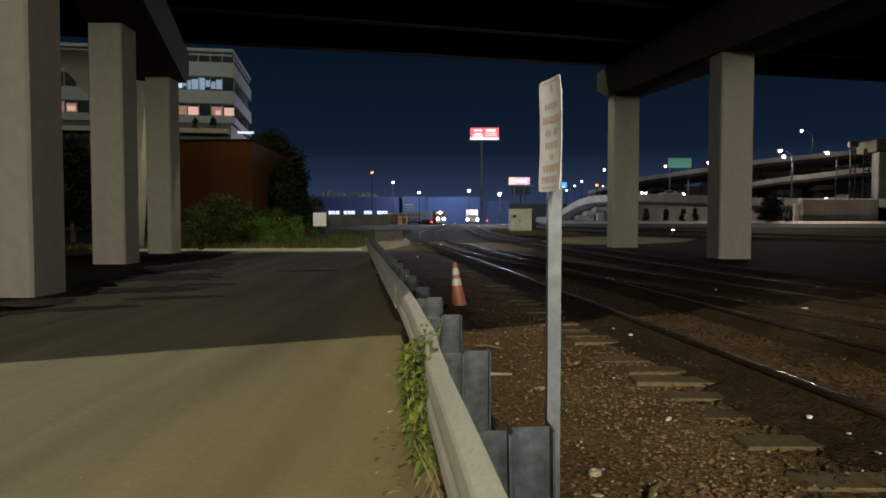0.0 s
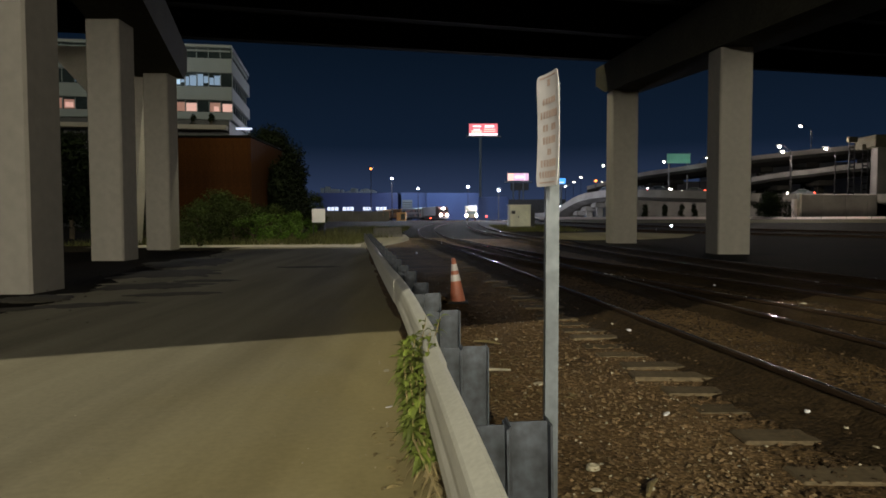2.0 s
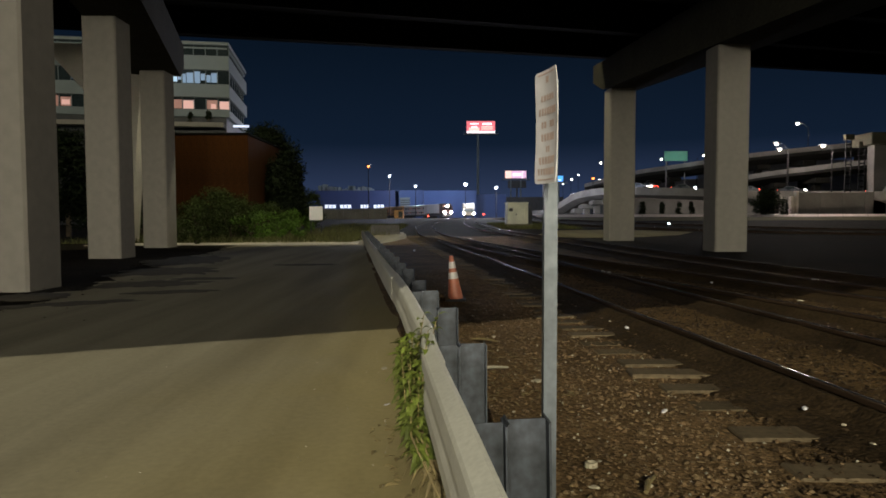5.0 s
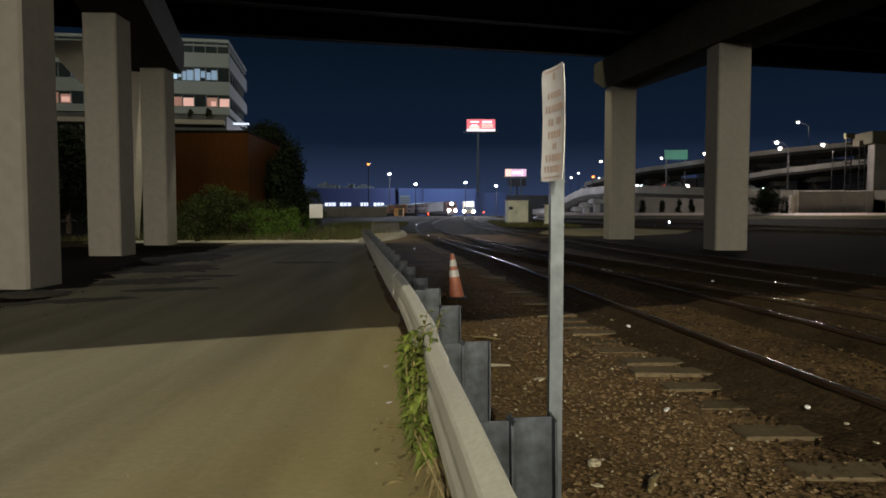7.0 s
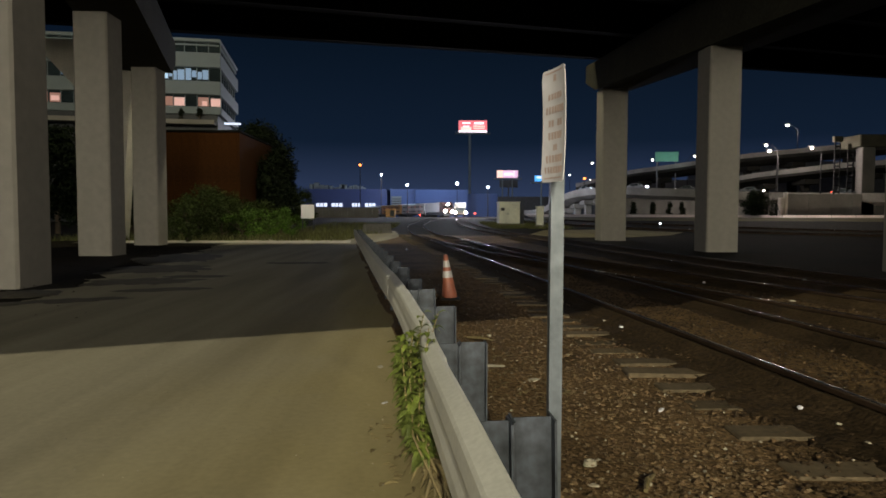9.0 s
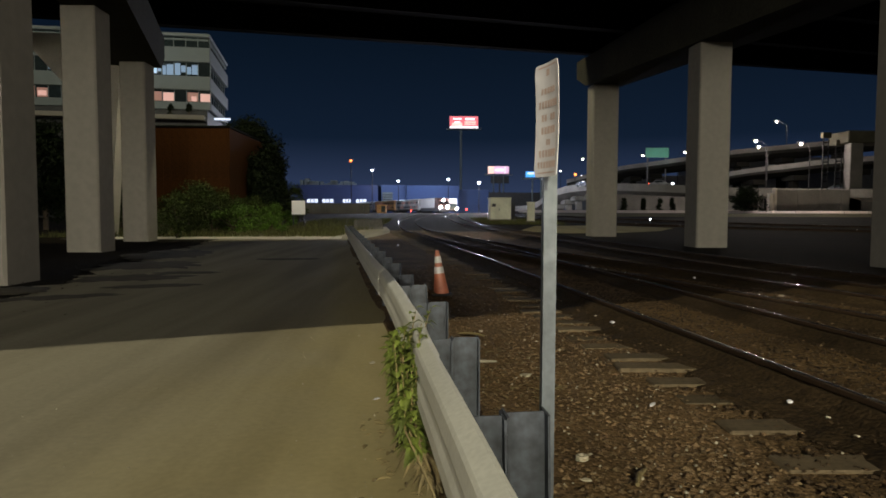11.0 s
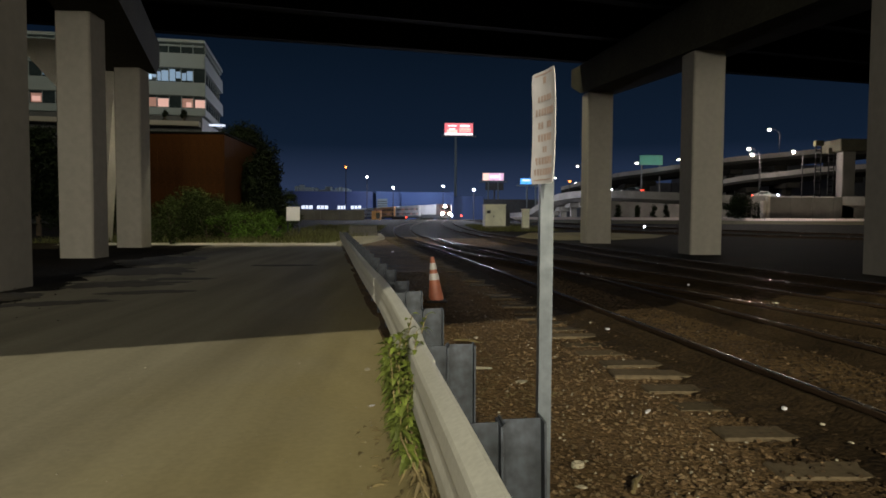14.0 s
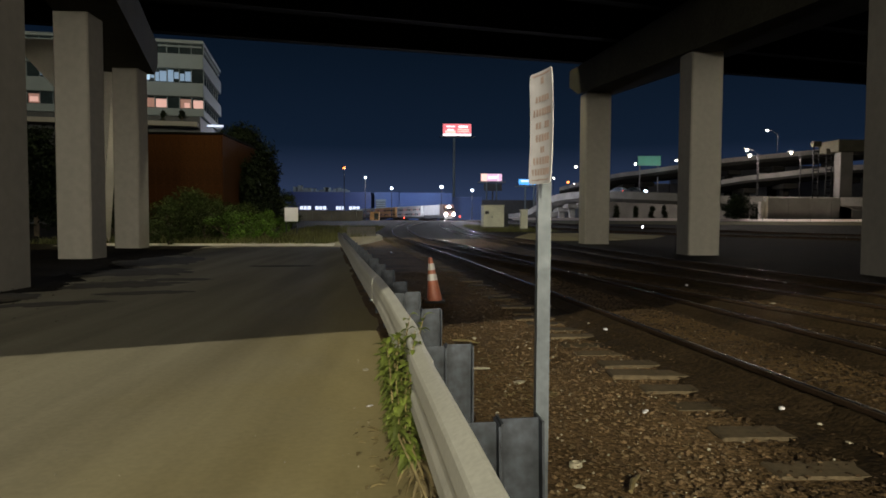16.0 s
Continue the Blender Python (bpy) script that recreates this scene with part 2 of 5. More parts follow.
NAVY_WALL = material("navy_steel_wall", (0.022, 0.042, 0.145), 0.6, fine=3, coarse=0.05, vary=0.2, bump=0.05)
BLUE_WALL = material("blue_steel_wall", (0.050, 0.10, 0.28), 0.6, fine=3, coarse=0.05, vary=0.2, bump=0.05)
POLE = material("dark_painted_pole", (0.008, 0.008, 0.009), 0.7, fine=12, coarse=1, vary=0.3, bump=0.05, spec=0.1)
DARK_STEEL = material("dark_steel", (0.05, 0.052, 0.058), 0.6, 0.3, fine=12, coarse=1, vary=0.3, bump=0.1)
CABINET = material("cream_cabinet_paint", (0.84, 0.84, 0.70), 0.6, fine=14, coarse=0.8, vary=0.2, bump=0.1)
STAINLESS = material("stainless_body", (0.55, 0.55, 0.56), 0.4, 0.4, fine=8, coarse=0.6, vary=0.15, bump=0.05)
LOCO_RED = material("locomotive_red", (0.06, 0.035, 0.032), 0.5, fine=8, coarse=0.8, vary=0.25, bump=0.05)
# Orange lamplight put into the coach's colour; the container is orange itself.
TRUCK_ORANGE = material("orange_and_lamplit_tan", (0.70, 0.39, 0.17), 0.7, fine=6, coarse=0.7, vary=0.3, bump=0.1)
SIGN_GREEN = material("road_sign_green", (0.02, 0.20, 0.15), 0.5, fine=8, coarse=1, vary=0.1, bump=0.02)
CAR_DARK = material("car_paint_dark", (0.05, 0.055, 0.07), 0.3, 0.4, fine=20, coarse=1, vary=0.15, bump=0.0)
CAR_PALE = material("car_paint_pale", (0.22, 0.22, 0.24), 0.3, 0.3, fine=20, coarse=1, vary=0.1, bump=0.0)
LAMP_WHITE = glow("lamp_white", (0.80, 0.88, 1.0), 40)
LAMP_WARM = glow("lamp_warm", (1.0, 0.86, 0.66), 40)
LAMP_SODIUM = glow("lamp_sodium", (1.0, 0.24, 0.05), 4.5)
HEADLIGHT = glow("headlight", (1.0, 0.86, 0.76), 26)
BEAM_LIGHT = glow("long_range_headlight", (1.0, 0.80, 0.70), 330)
COOL_HEADLIGHT = glow("cool_headlight", (0.72, 0.82, 1.0), 30)
TAIL = glow("tail_light", (1.0, 0.06, 0.03), 9)
PIPE = material("bright_steel_pipe", (0.66, 0.60, 0.58), 0.30, 0.9, fine=20, coarse=0.4, vary=0.2, bump=0.02)
WINDOW_COOL = glow("lit_window_cool", (0.45, 0.68, 1.0), 0.30)
WINDOW_DIM = glow("dim_window_cool", (0.40, 0.62, 0.85), 0.11)
WINDOW_BRIGHT = glow("bright_window_cool", (0.55, 0.78, 1.0), 0.75)
WINDOW_ROSE = glow("bright_window_rose", (1.0, 0.58, 0.50), 0.60)
WINDOW_WARM = glow("lit_window_warm", (1.0, 0.50, 0.40), 0.17)
WINDOW_WHITE = glow("lit_window_white", (0.75, 0.82, 1.0), 1.2)
BOARD_WHITE = glow("billboard_white", (1.0, 0.92, 0.98), 1.5)
BOARD_RED = glow("billboard_red", (0.95, 0.20, 0.24), 1.0)
BOARD_PEACH = glow("billboard_peach", (1.0, 0.66, 0.58), 1.2)
BOARD_PINK = glow("billboard_pink", (0.95, 0.60, 0.85), 0.9)
BOARD_BLUE = glow("led_blue", (0.08, 0.40, 1.0), 1.4)
BOARD_ORANGE = glow("led_orange", (1.0, 0.30, 0.10), 0.8)


# ---- mesh helpers ----
def part(name, bm, mat, parent=None, label="", smooth=False):
    mesh = bpy.data.meshes.new(name)
    bmesh.ops.recalc_face_normals(bm, faces=bm.faces[:])
    bm.to_mesh(mesh)
    bm.free()
    for f in mesh.polygons:
        f.use_smooth = smooth
    mesh.materials.append(mat)
    ob = new(name, mesh)
    if parent:
        ob.parent = parent
    if label:
        ob["label"] = label
    return ob


def thing(name, label, category, place=(0, 0, 0), turn=0, group="", kind=""):
    ob = new(name)
    ob.empty_display_size = 0.2
    ob.matrix_basis = pose(*place, 0, 0, turn)
    return tagged(ob, label, category, group, kind)


def box(bm, x0, y0, z0, x1, y1, z1, bevel=0.0):
    made = bmesh.ops.create_cube(bm, size=1, matrix=Matrix.Translation(((x0 + x1) / 2, (y0 + y1) / 2, (z0 + z1) / 2)) @ Matrix.Diagonal((x1 - x0, y1 - y0, z1 - z0, 1)))
    if bevel:
        edges = {e for v in made["verts"] for e in v.link_edges}
        bmesh.ops.bevel(bm, geom=list(edges), offset=bevel, segments=1, affect="EDGES")
    return bm


def boxed(x0, y0, z0, x1, y1, z1, bevel=0.0):
    return box(bmesh.new(), x0, y0, z0, x1, y1, z1, bevel)


def tube(bm, a, b, r0, r1=None, sides=10):
    a, b = Vector(a), Vector(b)
    m = Matrix.Translation((a + b) / 2) @ (b - a).to_track_quat("Z", "Y").to_matrix().to_4x4()
    bmesh.ops.create_cone(bm, cap_ends=True, segments=sides, radius1=r0, radius2=r0 if r1 is None else r1, depth=(b - a).length, matrix=m)
    return bm


def ball(bm, centre, r, squash=1.0, sides=12):
    bmesh.ops.create_uvsphere(bm, u_segments=sides, v_segments=max(6, sides // 2), radius=r, matrix=Matrix.Translation(centre) @ Matrix.Diagonal((1, 1, squash, 1)))
    return bm


def prism(bm, outline, z0, z1):
    """An upright block over an outline in plan."""
    low = [bm.verts.new((x, y, z0)) for x, y in outline]
    high = [bm.verts.new((x, y, z1)) for x, y in outline]
    bm.faces.new(low[::-1])
    bm.faces.new(high)
    for i in range(len(outline)):
        j = (i + 1) % len(outline)
        bm.faces.new((low[i], low[j], high[j], high[i]))
    return bm


def curve(points, step):
    """Evenly spaced points on a smooth line through the given ones."""
    pts = [Vector(p) for p in points]
    pts = [2 * pts[0] - pts[1], *pts, 2 * pts[-1] - pts[-2]]
    fine = []
    for a, b, c, d in zip(pts, pts[1:], pts[2:], pts[3:]):
        for k in range(24):
            t = k / 24
            fine.append(0.5 * (2 * b + (c - a) * t + (2 * a - 5 * b + 4 * c - d) * t * t + (3 * b - a - 3 * c + d) * t ** 3))
    fine.append(pts[-2])
    out, left = [fine[0]], step
    for a, b in zip(fine, fine[1:]):
        long = (b - a).length
        while long >= left and long > 0:
            a = a.lerp(b, left / long)
            out.append(a.copy())
            long, left = (b - a).length, step
        left -= long
    return out


def aside(line):
    """Each point's heading and its sideways direction, to the right."""
    out = []
    for i in range(len(line)):
        d = line[min(i + 1, len(line) - 1)] - line[max(i - 1, 0)]
        d.z = 0
        d.normalize()
        out.append((d, Vector((d.y, -d.x, 0))))
    return out


def sweep(bm, line, profile, shift=0.0, jitter=None):
    """A profile (to the right, up) carried along a line."""
    rings = []
    for i, (p, (d, s)) in enumerate(zip(line, aside(line))):
        k = jitter(i, p) if jitter else 0.0
        rings.append([bm.verts.new(p + s * (u + shift + k) + Vector((0, 0, v))) for u, v in profile])
    n = len(profile)
    for a, b in zip(rings, rings[1:]):
        for i in range(n):
            bm.faces.new((a[i], a[(i + 1) % n], b[(i + 1) % n], b[i]))
    bm.faces.new(rings[0])
    bm.faces.new(rings[-1][::-1])
    return bm


def pebbles(name, spots, mat, flat=0.7):
    """Many small angular stones joined into one mesh: rows of x, y, z, size."""
    base = np.array([(1, 0, 0), (-1, 0, 0), (0, 1, 0), (0, -1, 0), (0, 0, 1), (0, 0, -0.7), (0.62, 0.62, 0.5), (-0.6, 0.6, 0.45)])
    tris = [(0, 6, 4), (6, 2, 4), (2, 7, 4), (7, 1, 4), (1, 3, 4), (3, 0, 4), (0, 2, 6), (2, 1, 7), (2, 0, 5), (1, 2, 5), (3, 1, 5), (0, 3, 5)]
    rng = np.random.default_rng(len(spots))
    verts, faces = [], []
    for k, (x, y, z, r) in enumerate(spots):
        a = rng.uniform(0, 6.283)
        c, s = math.cos(a), math.sin(a)
        v = base * rng.uniform(0.65, 1.25, (8, 1)) * r * np.array([1.15, 0.85, flat])
        v = np.stack([v[:, 0] * c - v[:, 1] * s, v[:, 0] * s + v[:, 1] * c, v[:, 2]], 1) + (x, y, z)
        verts.extend(map(tuple, v))
        faces.extend(tuple(i + 8 * k for i in f) for f in tris)
    mesh = bpy.data.meshes.new(name)
    mesh.from_pydata(verts, [], faces)
    mesh.materials.append(mat)
    return new(name, mesh)


def smooth_step(a, b, v):
    t = min(1, max(0, (v - a) / (b - a)))
    return t * t * (3 - 2 * t)


def land(x, y):
    """The height of the ground: flat at the bridge, gently rising into the yard."""
    return 0.95 * smooth_step(45, 125, y)


# ---- ground, road and tracks ----
GUARD = [(0.62, -5, 0), (0.28, 0, 0), (0.143, 1.46, 0), (0.055, 2.375, 0), (-0.022, 3.17, 0), (-0.052, 3.69, 0), (-0.120, 4.28, 0), (-0.33, 6.11, 0), (-0.86, 10, 0), (-1.6, 15.5, 0), (-2.4, 21.5, 0), (-3.5, 30, 0)]
guard_line = curve(GUARD, 0.15)

bm = bmesh.new()
xs = [-1600, -700, -300, -140, -80, -50, -30, -20, -14, -10, -6, -3, 0, 3, 6, 10, 14, 20, 30, 50, 80, 140, 300, 700, 1600]
ys = [-900, -300, -120, -60, -30, -15, -8, -4, 0, 4, 8, 12, 16, 20, 25, 30, 36, 42, 48, 54, 60, 68, 76, 84, 92, 100, 110, 120, 130, 150, 190, 260, 400, 800, 1800, 3500]
grid = [[bm.verts.new((x, y, land(x, y) - 0.03)) for x in xs] for y in ys]
for r0, r1 in zip(grid, grid[1:]):
    for i in range(len(xs) - 1):
        bm.faces.new((r0[i], r0[i + 1], r1[i + 1], r1[i]))
tagged(part("ground", bm, EARTH), "dark bare earth of a railway yard", "ground", kind="structure")

# The dusty road left of the guardrail, with a ragged verge.
rng = random.Random(3)
bm = bmesh.new()
rows = []
for p in guard_line[::2] + [Vector((-3.9, 33, 0)), Vector((-4.6, 38, 0)), Vector((-5.2, 44, 0))]:
    y = p.y
    edge = -6.0 - 0.155 * max(0, y - 8) + rng.uniform(-0.3, 0.3) - 6 * (1 - smooth_step(-2, 8, y))
    row = []
    brim = p.x + 0.24 + 0.05 * noise.noise((3, p.y * 2.1, 0)) + 0.04 * noise.noise((3, p.y * 7, 0))
    for k in range(13):
        f = k / 12
        x = brim + (edge - brim) * f
        row.append(bm.verts.new((x, y, 0.012 + 0.004 * noise.noise((x * 0.5, y * 0.5, 0)) - (0.03 if k in (0, 12) else 0))))
    rows.append(row)
for a, b in zip(rows, rows[1:]):
    for i in range(12):
        bm.faces.new((a[i], a[i + 1], b[i + 1], b[i]))
tagged(part("road", bm, ROAD, smooth=True), "dusty pale service road with worn surface", "road", kind="structure")

# Lamplight on the road's end, put in as a paler strip.
bm = bmesh.new()
bm.faces.new([bm.verts.new((x, y, 0.028)) for x, y in ((-16.0, 29.4), (-3.75, 30.2), (-4.1, 33.4), (-16.0, 32.2))])
tagged(part("lit_road_strip", bm, PALE_CONCRETE), "pale strip standing for lamplight on the end of the road", "pavement", kind="structure")

# Railway tracks: centre lines, drawn from near to far.
TRACK_NEAR = [(4.3, -6, 0), (3.36, 4, 0), (2.98, 8, 0), (2.67, 11.5, 0), (2.44, 14, 0), (2.13, 17.4, 0), (1.69, 21.4, 0), (1.24, 25.5, 0), (0.76, 30, 0), (0.10, 36, 0), (-0.60, 44, 0), (-1.22, 56, 0.1), (-1.5, 69, 0.3), (-0.4, 90, 0.6), (2.2, 113, 0.9), (7.5, 145, 0.95), (15, 180, 0.95)]
TRACK_SWITCH = [(7.9, -4, 0), (6.9, 1, 0), (5.95, 5.5, 0), (5.15, 9, 0), (4.25, 12.8, 0), (3.5, 16, 0), (2.96, 18.4, 0), (2.42, 21.2, 0), (1.90, 24.5, 0), (1.30, 28.3, 0), (0.80, 32.5, 0), (0.12, 38, 0)]
TRACK_YARD = [(12.0, -5, 0), (10.3, 0, 0), (8.8, 5, 0), (7.75, 9.5, 0), (7.15, 13, 0), (6.6, 19, 0), (6.05, 28, 0), (5.45, 38, 0), (4.9, 46, 0), (4.15, 57, 0.1), (3.75, 70, 0.3), (4.0, 88, 0.6), (5.6, 112, 0.9), (7.6, 150, 0.95), (8.6, 175, 0.95)]
TRACK_SIDE = [(70, 22, 0), (45, 31, 0), (30, 42, 0), (20, 56, 0.1), (13.5, 74, 0.35), (10.5, 98, 0.75), (10.2, 130, 0.95), (11.5, 170, 0.95)]
TRACK_FAR = [(80, 34, 0), (55, 43, 0), (38, 55, 0), (26, 72, 0.3), (18, 95, 0.7), (15, 125, 0.95), (15, 170, 0.95)]

RAIL_BODY = [(-0.068, 0), (0.068, 0), (0.068, 0.012), (0.012, 0.032), (0.010, 0.10), (0.034, 0.112), (0.034, 0.142), (-0.034, 0.142), (-0.034, 0.112), (-0.010, 0.10), (-0.012, 0.032), (-0.068, 0.012)]
RAIL_HEAD = [(-0.015, 0.1425), (0.015, 0.1425), (0.0148, 0.1460), (0.0125, 0.1490), (0.0085, 0.1500), (-0.0085, 0.1500), (-0.0125, 0.1490), (-0.0148, 0.1460)]
TIE_TOP = 0.021


def line_x(line, y):
    for (xa, ya, za), (xb, yb, zb) in zip(line, line[1:]):
        if ya <= y <= yb:
            return xa + (xb - xa) * (y - ya) / (yb - ya)
    return 99.0


def railway(label, line, ties_to, step=0.5, reach=1.3, shown=()):
    track = thing("railway_track", label, "railway track", group="tracks of the yard")
    points = curve(line, step)
    coarse = points[::2]
    for side in (-0.7525, 0.7525):
        rail = part("rail", sweep(bmesh.new(), [p + Vector((0, 0, TIE_TOP)) for p in coarse], RAIL_BODY, side), RUST, track)
        part("rail_head", sweep(bmesh.new(), [p + Vector((0, 0, TIE_TOP)) for p in coarse], RAIL_HEAD, side), POLISHED, rail, "polished steel running surface")
    rng = random.Random(len(points))
    skew = 0.25 if reach > 1.5 else 1.0
    mesh = None
    beds = []
    for p, (d, s) in zip(points, aside(points)):
        if not -6 < p.y < ties_to:
            continue
        if shown and shown[0] - 0.25 < p.y < shown[-1] + 0.25:
            continue
        beds.append((p, s))
    for y in shown:
        beds.append((Vector((line_x(line, y), y, 0)), Vector((1, 0.02, 0))))
    for p, s in beds:
        if mesh is None:
            first = part("tie", boxed(-reach, -0.115, -0.17, 1.35, 0.115, 0.0, 0.012), TIMBER, track)
            mesh = first.data
            tie = first
        else:
            tie = new("tie", mesh)
            tie.parent = track
        tie.matrix_basis = pose(p.x + rng.uniform(-0.05, 0.05), p.y, p.z + TIE_TOP - rng.uniform(0.004, 0.010), rng.uniform(-0.6, 0.6), rng.uniform(-0.5, 0.5), skew * math.degrees(math.atan2(s.y, s.x)) + rng.uniform(-2.5, 2.5))
    return track


NEAR_TIES = (3.16, 3.77, 4.34, 4.76, 5.20, 5.70, 6.14, 6.58, 7.05, 7.5, 7.95)
railway("rusty track with worn timber sleepers beside the guardrail", TRACK_NEAR, 45, 0.5, 1.68, NEAR_TIES)
railway("turnout track with long timber sleepers, partly buried in grit", TRACK_SWITCH, 40)
railway("yard track that curves towards the floodlights", TRACK_YARD, 40)
TRAIN_FROM, TRAIN_HEADING = Vector((-0.65, 190.0, 1.115)), Vector((9.05, -30.0, 0)).normalized()


def train_line(back):
    """The place of the train's line so many metres behind the engine's first stand."""
    bend = 0.000385 * back * back if back > 0 else 0.0
    return TRAIN_FROM - TRAIN_HEADING * back + Vector((-0.957, -0.289, 0)) * bend


railway("main track on which the train leaves the yard", [tuple(train_line(s) - Vector((0, 0, 0.165))) for s in (-34, -15, 0, 20, 40, 60, 80, 100, 125, 150)], -10, 1.2)
railway("siding that crosses the yard beyond the bridge", TRACK_SIDE, -10, 1.2)
railway("outer siding beside the freeway road", TRACK_FAR, -10, 1.2)

# The ballast bed: a sheet of grit, and loose stones on it.
bm = bmesh.new()
rows = []
for p in guard_line[::2] + [Vector((-3.0, 36, 0)), Vector((-3.4, 43, 0))]:
    row = []
    for k in range(15):
        x = p.x + 0.02 + k * 0.75
        row.append(bm.verts.new((x, p.y, -0.004 + 0.014 * noise.noise((x * 0.9, p.y * 0.9, 4)))))
    rows.append(row)
for a, b in zip(rows, rows[1:]):
    for i in range(14):
        bm.faces.new((a[i], a[i + 1], b[i + 1], b[i]))
tagged(part("ballast_bed", bm, GRIT, smooth=True), "grey-brown gritty ballast bed under the tracks", "ground", kind="structure")

# Oil-stained ballast along the rails.
for line, name in ((TRACK_NEAR, "nearest"), (TRACK_SWITCH, "turnout"), (TRACK_YARD, "yard")):
    bm = bmesh.new()
    points = [p for p in curve(line, 0.12) if p.y < 40]
    rows = []
    for p, (d, s) in zip(points, aside(points)):
        left = -1.02 + 0.08 * noise.noise((p.y * 1.4, 3, 0)) + 0.10 * noise.noise((p.y * 5.0, 3, 0))
        row = []
        for j in range(7):
            u = left + (1.42 - left) * j / 6
            row.append(bm.verts.new(p + s * u + Vector((0, 0, 0.034 + (0.006 * noise.noise((p.x + u, p.y * 1.3, 9)) if 0 < j < 6 else -0.045)))))
        rows.append(row)
    for a, b in zip(rows, rows[1:]):
        for i in range(6):
            bm.faces.new((a[i], a[i + 1], b[i + 1], b[i]))
    tagged(part("ballast_fill", bm, DIRTY_GRIT, smooth=True), "brown grit packed between the rails of the " + name + " track", "ground", kind="structure")
RAILS = [(TRACK_NEAR, -0.7525), (TRACK_NEAR, 0.7525), (TRACK_SWITCH, -0.7525), (TRACK_SWITCH, 0.7525), (TRACK_YARD, -0.7525), (TRACK_YARD, 0.7525)]
for k, (line, side) in enumerate(RAILS):
    bm = bmesh.new()
    points = [p for p in curve(line, 0.12) if p.y < 40]
    rows = []
    for p, (d, s) in zip(points, aside(points)):
        w0 = 0.52 + 0.12 * noise.noise((p.y * 0.8, k, 0)) + 0.14 * noise.noise((p.y * 4.5, k, 0))
        w1 = 0.30 + 0.08 * noise.noise((p.y * 0.8, k, 5)) + 0.12 * noise.noise((p.y * 4.5, k, 5))
        rows.append([bm.verts.new(p + s * (side + u) + Vector((0, 0, z + 0.0012 * k))) for u, z in ((-w0, 0.004), (-0.20, 0.052), (-0.06, 0.118 + 0.02 * noise.noise((p.y * 3, k, 2))), (0.06, 0.118 + 0.02 * noise.noise((p.y * 3, k, 8))), (0.20, 0.06), (max(0.23, w1), 0.030))])
    for a, b in zip(rows, rows[1:]):
        for i in range(5):
            bm.faces.new((a[i], a[i + 1], b[i + 1], b[i]))
    tagged(part("ballast_stain", bm, OILY), "dark oil-stained ballast along a rail", "ground", kind="structure")

# ---- the bridge overhead ----
def far_edge(x):
    return 34.4 + 0.22 * x


def near_edge(x):
    return -16.62 + 0.44 * x


def underside(f):
    """Height of the girders' bottoms, from the near edge of the deck (0) to the far one (1): the deck is canted."""
    return 9.0 + 0.85 * max(0.0, f - 0.55) / 0.45


def across(x, f):
    return near_edge(x) + (far_edge(x) - near_edge(x)) * f


def beam(bm, f0, f1, z0, z1):
    """A bar along the bridge between two fractions of its width."""
    v = []
    for x in (-70, 70):
        v.append([bm.verts.new((x, across(x, f), underside(f) + z)) for f, z in ((f0, z0), (f1, z0), (f1, z1), (f0, z1))])
    for k in range(4):
        bm.faces.new((v[0][k], v[0][(k + 1) % 4], v[1][(k + 1) % 4], v[1][k]))
    bm.faces.new(v[0])
    bm.faces.new(v[1][::-1])
    return bm


deck = thing("overpass_deck", "concrete road bridge overhead, seen from below, shade coloured into its underside", "bridge deck", kind="structure")
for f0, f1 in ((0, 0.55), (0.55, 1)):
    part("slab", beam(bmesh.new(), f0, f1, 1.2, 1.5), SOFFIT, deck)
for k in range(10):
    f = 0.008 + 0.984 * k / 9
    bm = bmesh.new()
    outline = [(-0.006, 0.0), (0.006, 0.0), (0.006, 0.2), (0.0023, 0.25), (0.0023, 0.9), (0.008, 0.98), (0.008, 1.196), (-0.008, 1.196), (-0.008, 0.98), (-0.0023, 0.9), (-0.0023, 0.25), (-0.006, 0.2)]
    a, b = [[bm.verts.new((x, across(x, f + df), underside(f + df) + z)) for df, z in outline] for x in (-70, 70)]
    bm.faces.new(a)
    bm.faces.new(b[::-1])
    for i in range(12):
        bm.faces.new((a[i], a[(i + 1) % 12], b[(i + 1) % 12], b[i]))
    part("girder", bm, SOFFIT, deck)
for f0, f1 in ((0, 0.007), (0.993, 1)):
    part("parapet", beam(bmesh.new(), f0, f1, 1.49, 2.4), PALE_CONCRETE, deck)


def column(parent, x, y, top, turn=0.0, wide=1.06):
    bm = boxed(-wide / 2, -wide / 2, -0.4, wide / 2, wide / 2, top, 0.05)
    col = part("column", bm, CONCRETE, parent)
    col.matrix_basis = pose(x, y, 0, 0, 0, turn)
    return col


